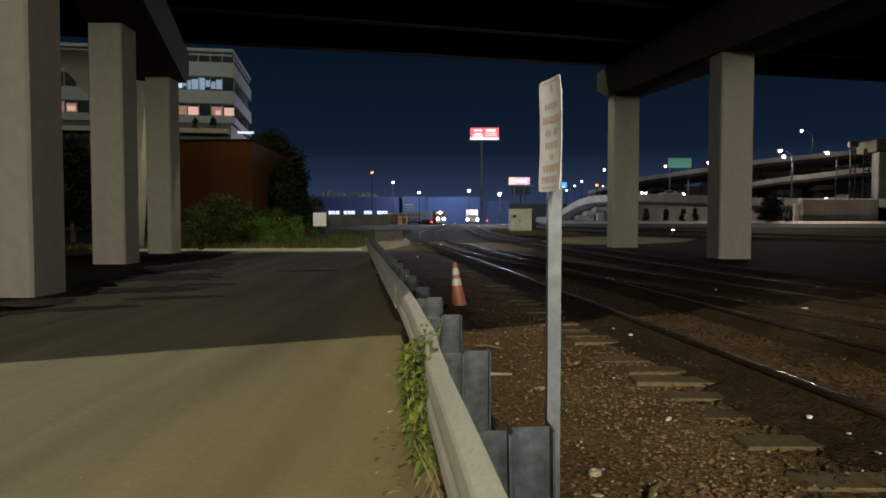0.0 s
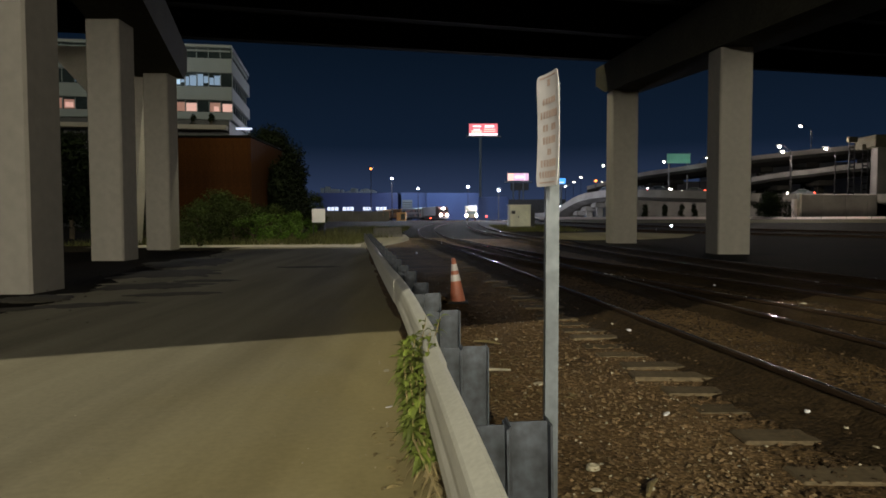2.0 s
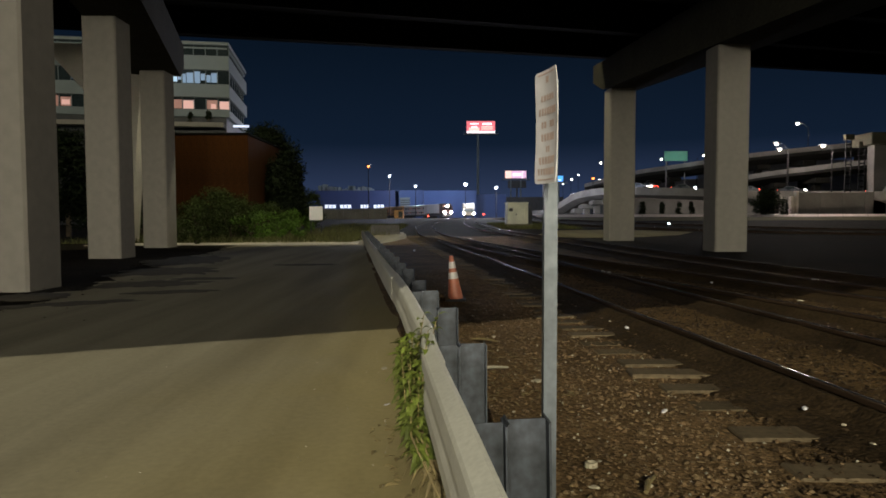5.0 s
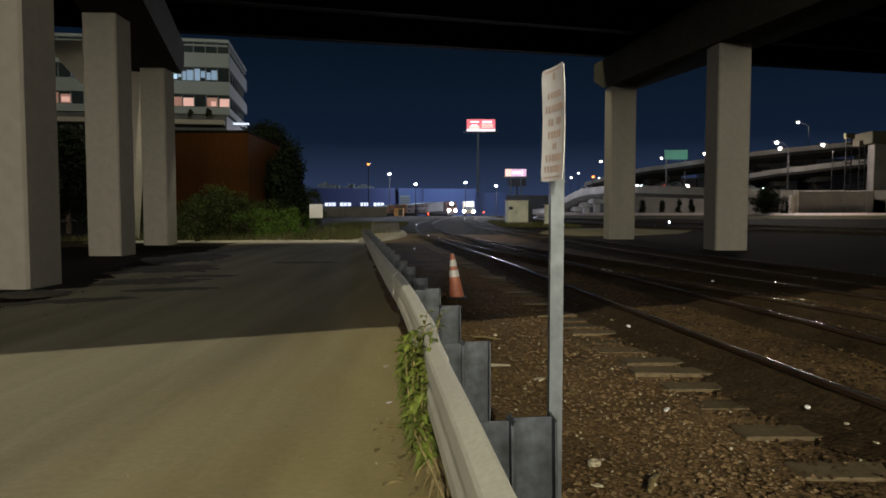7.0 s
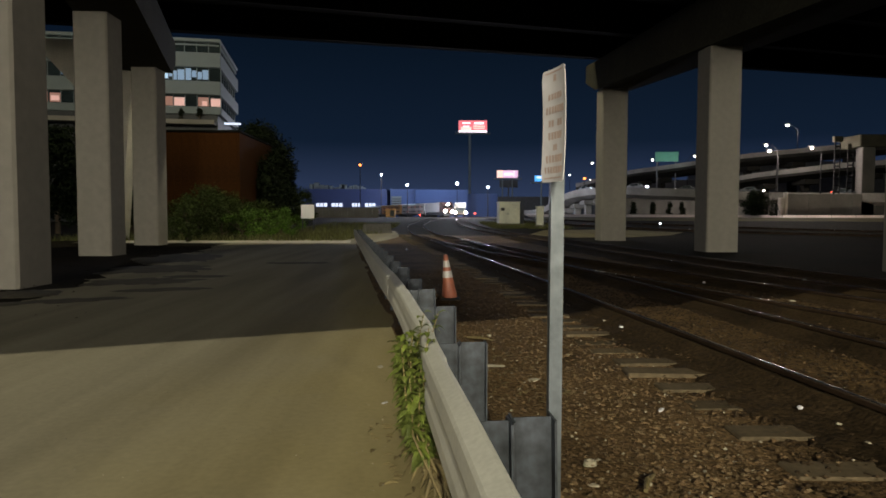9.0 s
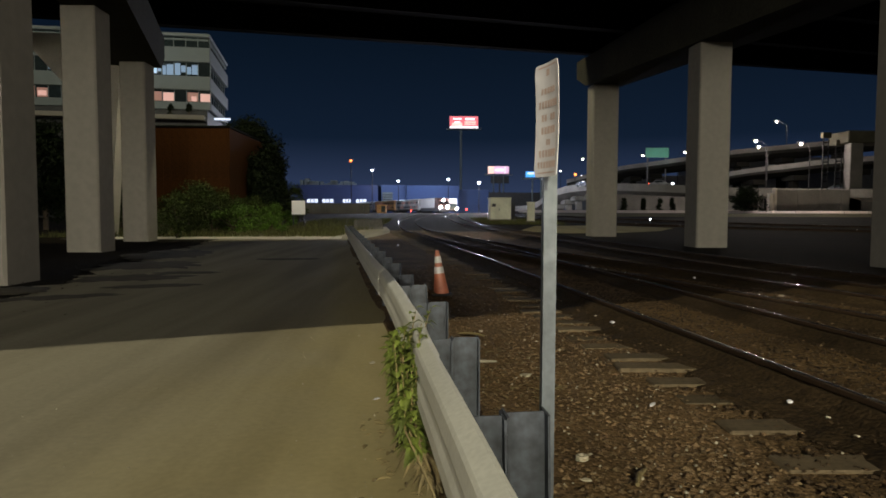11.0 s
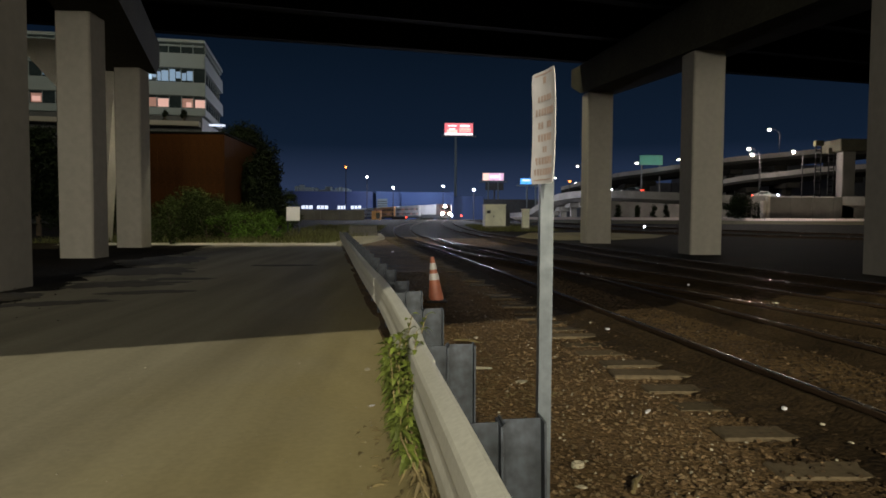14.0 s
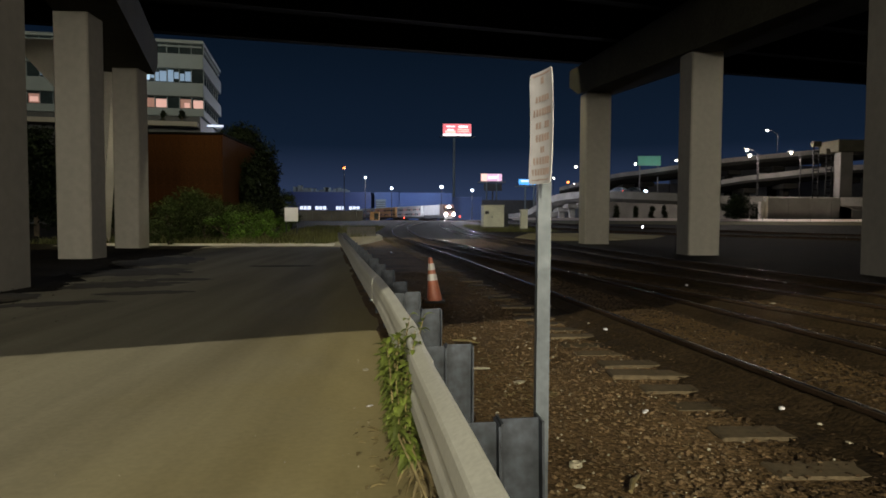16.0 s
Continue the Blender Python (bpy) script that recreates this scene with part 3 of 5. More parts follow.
def pier(label, columns, near, far, low_near, low_far, high_near, high_far, wide=2.0):
    """A bent: columns in a row under one long cap with sloping ends."""
    ob = thing("bridge_pier", label, "bridge pier", group="piers of the bridge", kind="structure")
    a, b = Vector((*near, 0)), Vector((*far, 0))
    d = (b - a).normalized()
    s = Vector((d.y, -d.x, 0)) * wide / 2
    slope = (low_far - low_near) / (b - a).length
    bm = bmesh.new()
    n_long = (b - a).length
    rings = []
    for along, low in ((0, high_near - 0.7), (1.2, None), (n_long - 1.5, None), (n_long, high_far - 0.95)):
        p = a + d * along
        z0 = low_near + slope * along if low is None else low
        high = high_near + (high_far - high_near) * along / n_long - 0.004
        rings.append([bm.verts.new(p + o + Vector((0, 0, z))) for o, z in ((-s, z0), (s, z0), (s, high), (-s, high))])
    for r0, r1 in zip(rings, rings[1:]):
        for i in range(4):
            bm.faces.new((r0[i], r0[(i + 1) % 4], r1[(i + 1) % 4], r1[i]))
    bm.faces.new(rings[0])
    bm.faces.new(rings[-1][::-1])
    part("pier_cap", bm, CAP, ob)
    for x, y, broad in columns:
        along = (Vector((x, y, 0)) - a).dot(d)
        column(ob, x, y, low_near + slope * along + 0.05, 0.0, broad)
    return ob


pier("row of square concrete columns under a long cap beside the road", [(-7.75, 12.05, 1.06), (-10.70, 21.5, 1.06), (-12.3, 29.0, 1.06)], (-5.4, 4.0), (-12.9, 30.9), 7.7, 7.55, 9.0, 9.25)
pier("row of square concrete columns under a long cap beside the tracks", [(11.50, 15.2, 1.16), (10.76, 24.75, 1.19), (9.82, 36.0, 1.36)], (13.2, 3.0), (9.7, 37.6), 6.4, 8.25, 8.9, 9.75)

# A ramp pier with a flared head, behind the left row.
bm = bmesh.new()
outline = [(-3.1, 10.0), (-3.1, 9.65), (-1.3, 7.6), (-0.7, 0.0), (0.7, 0.0), (1.3, 7.6), (3.1, 9.65), (3.1, 10.0)]
front, back = [[bm.verts.new((x, y, z)) for x, z in outline] for y in (-0.6, 0.6)]
bm.faces.new(front[::-1])
bm.faces.new(back)
for i in range(8):
    j = (i + 1) % 8
    bm.faces.new((front[i], front[j], back[j], back[i]))
ramp_pier = part("ramp_pier", bm, PALE_CONCRETE)
ramp_pier.matrix_basis = pose(-16.55, 34.2, 0, 0, 0, 6)
tagged(ramp_pier, "pale concrete ramp pier with a flared head", "bridge pier", kind="structure")


# ---- loose ballast ----
rng = random.Random(11)


def guard_x(y):
    """Where the guardrail runs at that distance."""
    for a, b in zip(guard_line, guard_line[1:]):
        if a.y <= y <= b.y:
            return a.x + (b.x - a.x) * (y - a.y) / max(1e-6, b.y - a.y)
    return guard_line[-1].x


spots, grey, bright, oily = [], [], [], []
for k in range(95000):
    y = 1.6 + 14 * rng.random() ** 2.1 if k % 4 else rng.uniform(-5, 1.7)
    x = guard_x(y) + 0.25 + rng.random() ** 0.8 * (5.5 + 0.3 * y)
    r = (0.005 + 0.0155 * rng.random() ** 1.7) * (1 + 0.02 * y)
    z = 0.002 + 0.013 * noise.noise((x * 0.9, y * 0.9, 4))
    if -1.72 < x - line_x(TRACK_NEAR, y) < -1.2 and min(abs(y - t) for t in NEAR_TIES) < 0.125 and rng.random() < 0.80:
        continue
    pale = rng.random() < 0.085
    if pale:
        r *= 0.6
    near_rail = x > line_x(TRACK_NEAR, y) - 1.15 - 0.20 * min(3.2, max(0.0, 6.0 - y)) + rng.uniform(-0.25, 0.25)
    (oily if near_rail and rng.random() < 0.93 else bright if pale else grey if rng.random() < 0.4 else spots).append((x, y, z + (0.036 if line_x(TRACK_NEAR, y) - 1.05 < x else 0.006 if near_rail else 0.0) + 0.25 * r, r))
tagged(pebbles("ballast_stones", spots, STONE, 0.5), "loose grey-brown ballast stones beside the track", "gravel", kind="stuff")
tagged(pebbles("grey_stones", grey, GREY_STONE, 0.5), "loose grey ballast stones beside the track", "gravel", kind="stuff")
tagged(pebbles("pale_stones", bright, PALE), "scattered pale stones among the ballast", "gravel", kind="stuff")
tagged(pebbles("oily_stones", oily, OILY_STONE, 0.45), "dark oil-stained ballast stones along the rails", "gravel", kind="stuff")
spots = []
for k in range(380):
    y = 2.0 + 8 * rng.random() ** 1.3
    x = guard_x(y) - 0.25 - 4.5 * rng.random() ** 2.2
    spots.append((x, y, 0.012, rng.uniform(0.002, 0.007)))
tagged(pebbles("road_grit", spots, PALE), "fine grit and chips strewn on the dusty road", "gravel", kind="stuff")


# ---- guardrail ----
BEAM = [(0, 0.665), (-0.008, 0.667), (-0.056, 0.642), (-0.064, 0.628), (-0.067, 0.560), (-0.059, 0.530), (-0.059, 0.500), (-0.067, 0.468), (-0.066, 0.405), (-0.050, 0.380), (-0.010, 0.366), (0, 0.367)]
BEAM += [(u + 0.006, v) for u, v in BEAM[::-1]]
rail_ob = thing("guardrail", "white-painted steel crash barrier, dented, on close-set steel posts", "guardrail")


def dent(i, p):
    return 0.003 * noise.noise((0, p.y * 0.8, 0))


parts_line = [(0, 24), (24, 52), (52, 80), (80, 120), (120, len(guard_line) - 1)]
for k, (a, b) in enumerate(parts_line):
    # Each length laps over the next one.
    part("beam", sweep(bmesh.new(), guard_line[a:b + 3], BEAM, -0.008 * (k % 2), dent), WHITE_PAINT, rail_ob, "white-painted corrugated steel beam")


def i_section(deep, wide, thick):
    d, w, t = deep, wide / 2, thick
    return [(0, -w), (t, -w), (t, -t / 2), (d - t, -t / 2), (d - t, -w), (d, -w), (d, w), (d - t, w), (d - t, t / 2), (t, t / 2), (t, w), (0, w)]


post_mesh = block_mesh = None
count = 0
for k, y in enumerate([-0.6, 0.72, 2.0, 3.21, 4.40, 5.52, 6.5, 7.7, 8.9, 10.1, 11.4, 12.7, 14.0, 15.3, 16.7, 18.1, 19.5, 21, 22.5, 24, 25.5, 27, 28.5]):
    x = guard_x(y) + 0.004
    heading = math.degrees(math.atan2(guard_x(y + 0.5) - guard_x(y - 0.5), 1.0))
    if post_mesh is None:
        post = part("post", prism(bmesh.new(), i_section(0.132, 0.10, 0.007), -0.3, 0.66), POST_STEEL, rail_ob, "dull galvanised steel post")
        post_mesh = post.data
        block = part("blockout", prism(bmesh.new(), i_section(0.112, 0.10, 0.007), 0.30, 0.652), POST_STEEL, post)
        block_mesh = block.data
    else:
        post, block = new("post", post_mesh), new("blockout", block_mesh)
        post.parent, block.parent = rail_ob, post
        post["label"] = "dull galvanised steel post"
    post.matrix_basis = pose(x + 0.117, y, rng.uniform(-0.012, 0.012), rng.uniform(-1, 1), rng.uniform(-1.2, 1.2), -heading + rng.uniform(-3, 3))
    block.matrix_basis = pose(-0.113, 0, 0.0)

# ---- warning sign on its post ----
sign = thing("warning_sign", "bent white notice plate on a grey square post beside the guardrail", "sign", (0.347, 2.075, 0))
bm = bmesh.new()
w = 0.0205
prism(bm, [(-w, -w), (w, -w), (w, w), (-w, w)], 0.0, 1.70)
part("post", bm, GALVANISED, sign, "grey square steel tube")
# The plate faces the road; its length runs along the post, bowed a little.
PLATE_TURN = 106.0
wide, high = 0.15, 0.340
plate_at = Matrix.Translation((-0.021, -0.075, 1.547)) @ Euler((0, 0, radians(PLATE_TURN))).to_matrix().to_4x4()


def bowed(u, v):
    return -0.012 * math.cos(u / wide * 2.2) - 0.006 * math.cos(v / high * 3) + 0.014


def sheet(u0, v0, u1, v1, lift, thick, round_by=0.0, steps=8):
    """A bowed sheet between two corners of the plate."""
    b = bmesh.new()
    nu, nv = steps, steps
    top, low = [], []
    for j in range(nv + 1):
        for i in range(nu + 1):
            u, v = u0 + (u1 - u0) * i / nu, v0 + (v1 - v0) * j / nv
            if round_by:
                du, dv = abs(u) - (abs(u1) - round_by), abs(v) - (abs(v1) - round_by)
                if du > 0 and dv > 0:
                    k = round_by / max(round_by, math.hypot(du, dv))
                    u, v = math.copysign(abs(u1) - round_by + du * k, u), math.copysign(abs(v1) - round_by + dv * k, v)
            y = bowed(u, v) + lift
            top.append(b.verts.new((u, y + thick, v)))
            low.append(b.verts.new((u, y, v)))
    at = lambda i, j: j * (nu + 1) + i
    for j in range(nv):
        for i in range(nu):
            q = (at(i, j), at(i + 1, j), at(i + 1, j + 1), at(i, j + 1))
            b.faces.new([top[n] for n in q])
            b.faces.new([low[n] for n in q[::-1]])
    ring = [at(i, 0) for i in range(nu)] + [at(nu, j) for j in range(nv)] + [at(nu - i, nv) for i in range(nu)] + [at(0, nv - j) for j in range(nv)]
    for p, q in zip(ring, ring[1:] + ring[:1]):
        b.faces.new((top[p], top[q], low[q], low[p]))
    return b


plate = part("plate", sheet(-wide / 2, -high / 2, wide / 2, high / 2, 0, 0.002, 0.016, 12), SIGN_WHITE, sign, "white sheet-metal notice with rows of red print")
plate.matrix_basis = plate_at
# Print that cannot be read: bars of its size and colour.
rows_of_print = [(0.142, 0.020, [(-0.012, 0.012)]), (0.088, 0.018, [(-0.046, 0.046)]), (0.048, 0.022, [(-0.060, 0.060)]), (0.008, 0.020, [(-0.045, -0.010), (0.010, 0.045)]), (-0.030, 0.022, [(-0.046, 0.046)]), (-0.066, 0.018, [(-0.014, 0.014)]), (-0.100, 0.022, [(-0.056, 0.056)]), (-0.134, 0.020, [(-0.060, 0.060)])]
for v, tall, spans in rows_of_print:
    for u0, u1 in spans:
        pieces = max(1, round((u1 - u0) / 0.018))
        for k in range(pieces):
            b = bmesh.new()
            a0 = u0 + (u1 - u0) * (k + 0.10) / pieces
            a1 = u0 + (u1 - u0) * (k + 0.90) / pieces
            y = bowed((a0 + a1) / 2, v) + 0.0028
            b.faces.new([b.verts.new((a, y, z)) for a, z in ((a0, v - tall / 2), (a1, v - tall / 2), (a1, v + tall / 2), (a0, v + tall / 2))])
            part("print_bar", b, SIGN_RED, plate, "worn red print")
for v in (high / 2 - 0.010, -high / 2 + 0.012):
    part("border_line", sheet(-wide / 2 + 0.02, v - 0.002, wide / 2 - 0.02, v + 0.002, 0.0024, 0.0006, 0, 6), SIGN_RED, plate, "thin red border line")
for z in (1.44, 1.66):
    part("bracket", boxed(-0.0380, -0.012, z - 0.012, -0.0207, 0.012, z + 0.012), GALVANISED, sign)

# ---- traffic cone ----
cone = thing("traffic_cone", "orange traffic cone with two white reflective bands on the ballast", "traffic cone", (0.245, 10.0, 0.0))
part("base", boxed(-0.155, -0.155, 0, 0.155, 0.155, 0.035, 0.012), BLACK_RUBBER, cone, "black rubber base")


def cone_ring(z0, z1, swell=0.0):
    rad = lambda z: 0.118 - (z - 0.03) / 0.66 * 0.090 + swell
    b = bmesh.new()
    bmesh.ops.create_cone(b, cap_ends=True, segments=24, radius1=rad(z0), radius2=rad(z1), depth=z1 - z0, matrix=Matrix.Translation((0, 0, (z0 + z1) / 2)))
    return b


body = part("cone_body", cone_ring(0.03, 0.69), ORANGE, cone, smooth=False)
for z0, z1 in ((0.34, 0.44), (0.50, 0.60)):
    part("reflective_band", cone_ring(z0, z1, 0.003), REFLECTIVE, body, "white reflective band")
for child in cone.children:
    child.matrix_basis = pose(0, 0, 0, 0, -6 if child.name.startswith("cone") else 0, 0) @ child.matrix_basis


# ---- weeds at the guardrail ----
def blade(bm, root, heading, length, width, droop, lift=1.0):
    """A long narrow leaf that arches over."""
    d = Vector((math.cos(heading), math.sin(heading), 0))
    s = Vector((-d.y, d.x, 0))
    rows = []
    for k in range(5):
        f = k / 4
        out = length * (f * 0.75)
        up = length * (lift * f - droop * f * f)
        w = width * math.sin(math.pi * (0.12 + 0.86 * f)) / 2
        p = Vector(root) + d * out + Vector((0, 0, up))
        rows.append((bm.verts.new(p - s * w), bm.verts.new(p + Vector((0, 0, -w * 0.5))), bm.verts.new(p + s * w)))
    for a, b in zip(rows, rows[1:]):
        bm.faces.new((a[0], a[1], b[1], b[0]))
        bm.faces.new((a[1], a[2], b[2], b[1]))


def lance(bm, root, way, length, width, sag):
    """A pointed leaf with a folded midrib, which starts out along way and sags."""
    d = Vector(way).normalized()
    s = d.cross(Vector((0, 0, 1)))
    s = s.normalized() if s.length > 0.05 else Vector((1, 0, 0))
    rows = []
    for f, w in ((0, 0.12), (0.18, 0.62), (0.42, 1.0), (0.68, 0.74), (0.88, 0.34), (1, 0.03)):
        p = Vector(root) + d * length * f - Vector((0, 0, sag * length * f * f))
        h = s * width * w / 2
        rows.append((bm.verts.new(p - h + Vector((0, 0, width * w * 0.18))), bm.verts.new(p), bm.verts.new(p + h + Vector((0, 0, width * w * 0.18)))))
    for a, b in zip(rows, rows[1:]):
        bm.faces.new((a[0], a[1], b[1], b[0]))
        bm.faces.new((a[1], a[2], b[2], b[1]))


def weed(place, tall, stems, seed):
    """A clump of leafy stems; the tips lean over the rail."""
    rng = random.Random(seed)
    ob = thing("weed", "tall green weed with drooping pointed leaves against the guardrail", "weed", place, group="weeds at the guardrail")
    leaf_bm, dry_bm = bmesh.new(), bmesh.new()
    for k in range(stems):
        base = Vector((rng.uniform(-0.04, 0.05), rng.uniform(-0.09, 0.09), -0.02))
        high = tall * rng.uniform(0.62, 1.0)
        mid = Vector((rng.uniform(-0.16, -0.115), base.y + rng.uniform(-0.05, 0.05), 0.32))
        over = rng.uniform(0.02, 0.14) if high > 0.64 else 0.0
        tip = mid + Vector((rng.uniform(-0.04, 0.02) + over, rng.uniform(-0.07, 0.07), max(0.1, high - 0.32)))
        stem = tube(bmesh.new(), base, mid, 0.0055, 0.004, 6)
        tube(stem, mid, tip, 0.004, 0.002, 6)
        part("stem", stem, DRY_LEAF, ob)
        n = 30
        for j in range(n):
            f = 0.10 + 0.90 * j / (n - 1)
            p = base.lerp(mid, f * 2) if f < 0.5 else mid.lerp(tip, f * 2 - 1)
            a = j * 2.4 + rng.uniform(-0.6, 0.6)
            if f < 0.30:
                if rng.random() < 0.5:
                    lance(dry_bm, p, (math.cos(a) * 0.6, math.sin(a) * 0.6, 0.1), rng.uniform(0.06, 0.13), rng.uniform(0.012, 0.026), rng.uniform(0.9, 1.7))
                continue
            rise = rng.uniform(0.1, 0.7) + (0.5 if f > 0.9 else 0)
            lance(leaf_bm, p, (math.cos(a) * 0.8, math.sin(a), rise), rng.uniform(0.07, 0.13) * (1.15 - 0.35 * f), rng.uniform(0.020, 0.038), rng.uniform(0.3, 0.95))
    part("leaves", leaf_bm, LEAF, ob)
    part("withered_leaves", dry_bm, DRY_LEAF, ob, "withered brown lower leaves")
    return ob


for y, tall, stems, seed in ((2.92, 0.62, 9, 5), (3.12, 0.78, 12, 6), (3.34, 0.80, 12, 7), (3.60, 0.66, 8, 9), (4.05, 0.46, 5, 12), (4.55, 0.40, 4, 13)):
    weed((guard_x(y) + 0.025, y, 0), tall, stems, seed)
bm = bmesh.new()
rng2 = random.Random(21)
for k in range(60):
    y = rng2.uniform(2.7, 4.2)
    blade(bm, (guard_x(y) - 0.16 + rng2.uniform(-0.16, 0.12), y, 0.008), rng2.uniform(0, 6.28), rng2.uniform(0.04, 0.10), rng2.uniform(0.012, 0.035), 0.35, 0.35)
tagged(part("fallen_leaves", bm, DRY_LEAF), "dry brown fallen leaves at the foot of the weeds", "leaf litter", kind="stuff")


# Withered leaves and stalks blown onto the ballast behind the rail.
bm = bmesh.new()
for k in range(90):
    y = rng2.uniform(4.3, 6.2)
    a = rng2.uniform(0, 6.28)
    lance(bm, (guard_x(y) + rng2.uniform(0.42, 1.15), y, 0.02), (math.cos(a), math.sin(a), 0.12), rng2.uniform(0.04, 0.13), rng2.uniform(0.008, 0.026), 0.1)
tagged(part("withered_leaves", bm, DRY_LEAF), "withered leaves and stalks strewn on the ballast", "leaf litter", kind="stuff")

# ---- litter on the ballast and the road ----
def scrap(name, label, category, place, size, mat, seed, flat=0.35):
    """A crumpled bit of rubbish."""
    rng = random.Random(seed)
    b = bmesh.new()
    bmesh.ops.create_icosphere(b, subdivisions=2, radius=1)
    for v in b.verts:
        v.co *= 1 + 0.45 * noise.noise(v.co * 1.7 + Vector((seed, 0, 0)))
        v.co = Vector((v.co.x * size[0], v.co.y * size[1], v.co.z * size[2]))
    ob = part(name, b, mat, smooth=False)
    ob.matrix_basis = pose(place[0], place[1], place[2] + size[2] * 0.5, 0, 0, rng.uniform(0, 180))
    return tagged(ob, label, category)


# A flattened white cup: a rim with a dented wall.
cup = thing("crushed_cup", "crushed white paper cup lying on the ballast", "cup", (0.77, 3.30, 0.012), 20)
b = bmesh.new()
rim = [(0.034 * math.cos(a), 0.027 * math.sin(a)) for a in [k * math.pi / 8 for k in range(16)]]
outer = [b.verts.new((x, y, 0.012)) for x, y in rim]
inner = [b.verts.new((x * 0.62, y * 0.62, 0.016)) for x, y in rim]
pit = [b.verts.new((x * 0.5, y * 0.5, 0.004)) for x, y in rim]
foot = [b.verts.new((x * 1.05, y * 1.05, -0.012)) for x, y in rim]
for ring0, ring1 in ((foot, outer), (outer, inner), (inner, pit)):
    for i in range(16):
        j = (i + 1) % 16
        b.faces.new((ring0[i], ring0[j], ring1[j], ring1[i]))
b.faces.new(pit)
part("cup_body", b, PALE, cup)
LITTER = [(0.62, 2.62, 0.075, 0.055, 0.012), (0.72, 3.02, 0.03, 0.02, 0.012), (0.98, 3.03, 0.032, 0.022, 0.01), (2.31, 4.10, 0.045, 0.035, 0.025), (2.32, 3.46, 0.034, 0.022, 0.012), (2.36, 3.78, 0.03, 0.02, 0.015), (1.46, 4.22, 0.05, 0.02, 0.012), (0.74, 5.0, 0.075, 0.045, 0.018), (0.57, 6.9, 0.05, 0.03, 0.02), (2.05, 7.15, 0.06, 0.05, 0.03), (1.98, 7.6, 0.03, 0.03, 0.02), (-0.47, 5.47, 0.06, 0.035, 0.006), (-0.36, 4.4, 0.03, 0.02, 0.004), (-0.62, 3.75, 0.035, 0.018, 0.004), (5.2, 9.4, 0.09, 0.05, 0.03), (5.0, 12.0, 0.05, 0.05, 0.04)]
for k, (x, y, a, bb, c) in enumerate(LITTER):
    scrap("paper_scrap", "crumpled scrap of pale paper on the ground", "litter", (x, y, 0.008 if x < 1.9 else 0.055), (a * 0.9, bb * 0.8, c * 0.6) if x < 1.9 else (a * 0.5, bb * 0.5, c * 0.45), PALE if k % 3 else SIGN_WHITE, k + 1)["group"] = "litter on the ground"
for k, (x, y, long, turn) in enumerate([(0.40, 5.35, 0.17, 10), (0.45, 6.6, 0.15, -35), (0.98, 3.0, 0.10, 60)]):
    b = bmesh.new()
    tube(b, (-long, 0, 0), (0, 0.012, 0.012), 0.010, 0.015, 7)
    tube(b, (0, 0.012, 0.012), (long, 0.004, 0.004), 0.015, 0.008, 7)
    ob = part("stick", b, PALE if k in (0,) else DRY_LEAF)
    ob.matrix_basis = pose(x, y, 0.03, 0, 0, turn)
    tagged(ob, "bleached broken stick lying on the ballast", "stick", "sticks on the ballast")
# Rubble beside the cone, and dark clods along the verge.
for k, (x, y, r) in enumerate([(0.02, 10.15, 0.10), (0.12, 9.95, 0.07), (-0.05, 10.4, 0.06)]):
    scrap("rubble_lump", "brown lump of rubble beside the traffic cone", "rubble", (x, y, 0.0), (r, r * 0.8, r * 0.6), GRIT, 40 + k)["group"] = "rubble by the cone"
clods = []
for k in range(240):
    y = rng.uniform(8, 26)
    x = -6.0 - 0.155 * (y - 8) + rng.gauss(0.2, 0.9)
    r = rng.uniform(0.012, 0.035)
    clods.append((x, y, r * 0.15, r))
tagged(pebbles("dirt_clods", clods, EARTH, 0.45), "dark clods of dirt along the road verge", "dirt", kind="stuff")


def soil(x, y, long, wide, turn, high, seed):
    """A low ragged drift of dark soil; its rim dips into the road."""
    bm = bmesh.new()
    rings = [[bm.verts.new((0, 0, high))]]
    for j in range(1, 9):
        f, ring = j / 8, []
        for i in range(40):
            a = i * math.pi / 20
            c, s = math.cos(a), math.sin(a)
            reach = f * (1 + 0.30 * noise.noise((2 * c + seed, 2 * s, 0)) + 0.34 * noise.noise((6 * c, 6 * s, seed)) + 0.26 * noise.noise((15 * c, 15 * s, seed)))
            u, v = long * reach * c, wide * reach * s
            ring.append(bm.verts.new((u, v, high * (1 - f * f) * (0.7 + 0.9 * noise.noise((u * 5, v * 5, seed))) - (0.02 if j == 8 else 0))))
        rings.append(ring)
    for i in range(40):
        bm.faces.new((rings[0][0], rings[1][i], rings[1][(i + 1) % 40]))
    for r0, r1 in zip(rings[1:], rings[2:]):
        for i in range(40):
            bm.faces.new((r0[i], r1[i], r1[(i + 1) % 40], r0[(i + 1) % 40]))
    ob = part("soil_drift", bm, VERGE_SOIL, smooth=True)
    ob.matrix_basis = pose(x, y, 0.012, 0, 0, turn)
    return tagged(ob, "low drift of dark soil spilled on the road's verge", "dirt", "soil drifts on the verge", kind="structure")


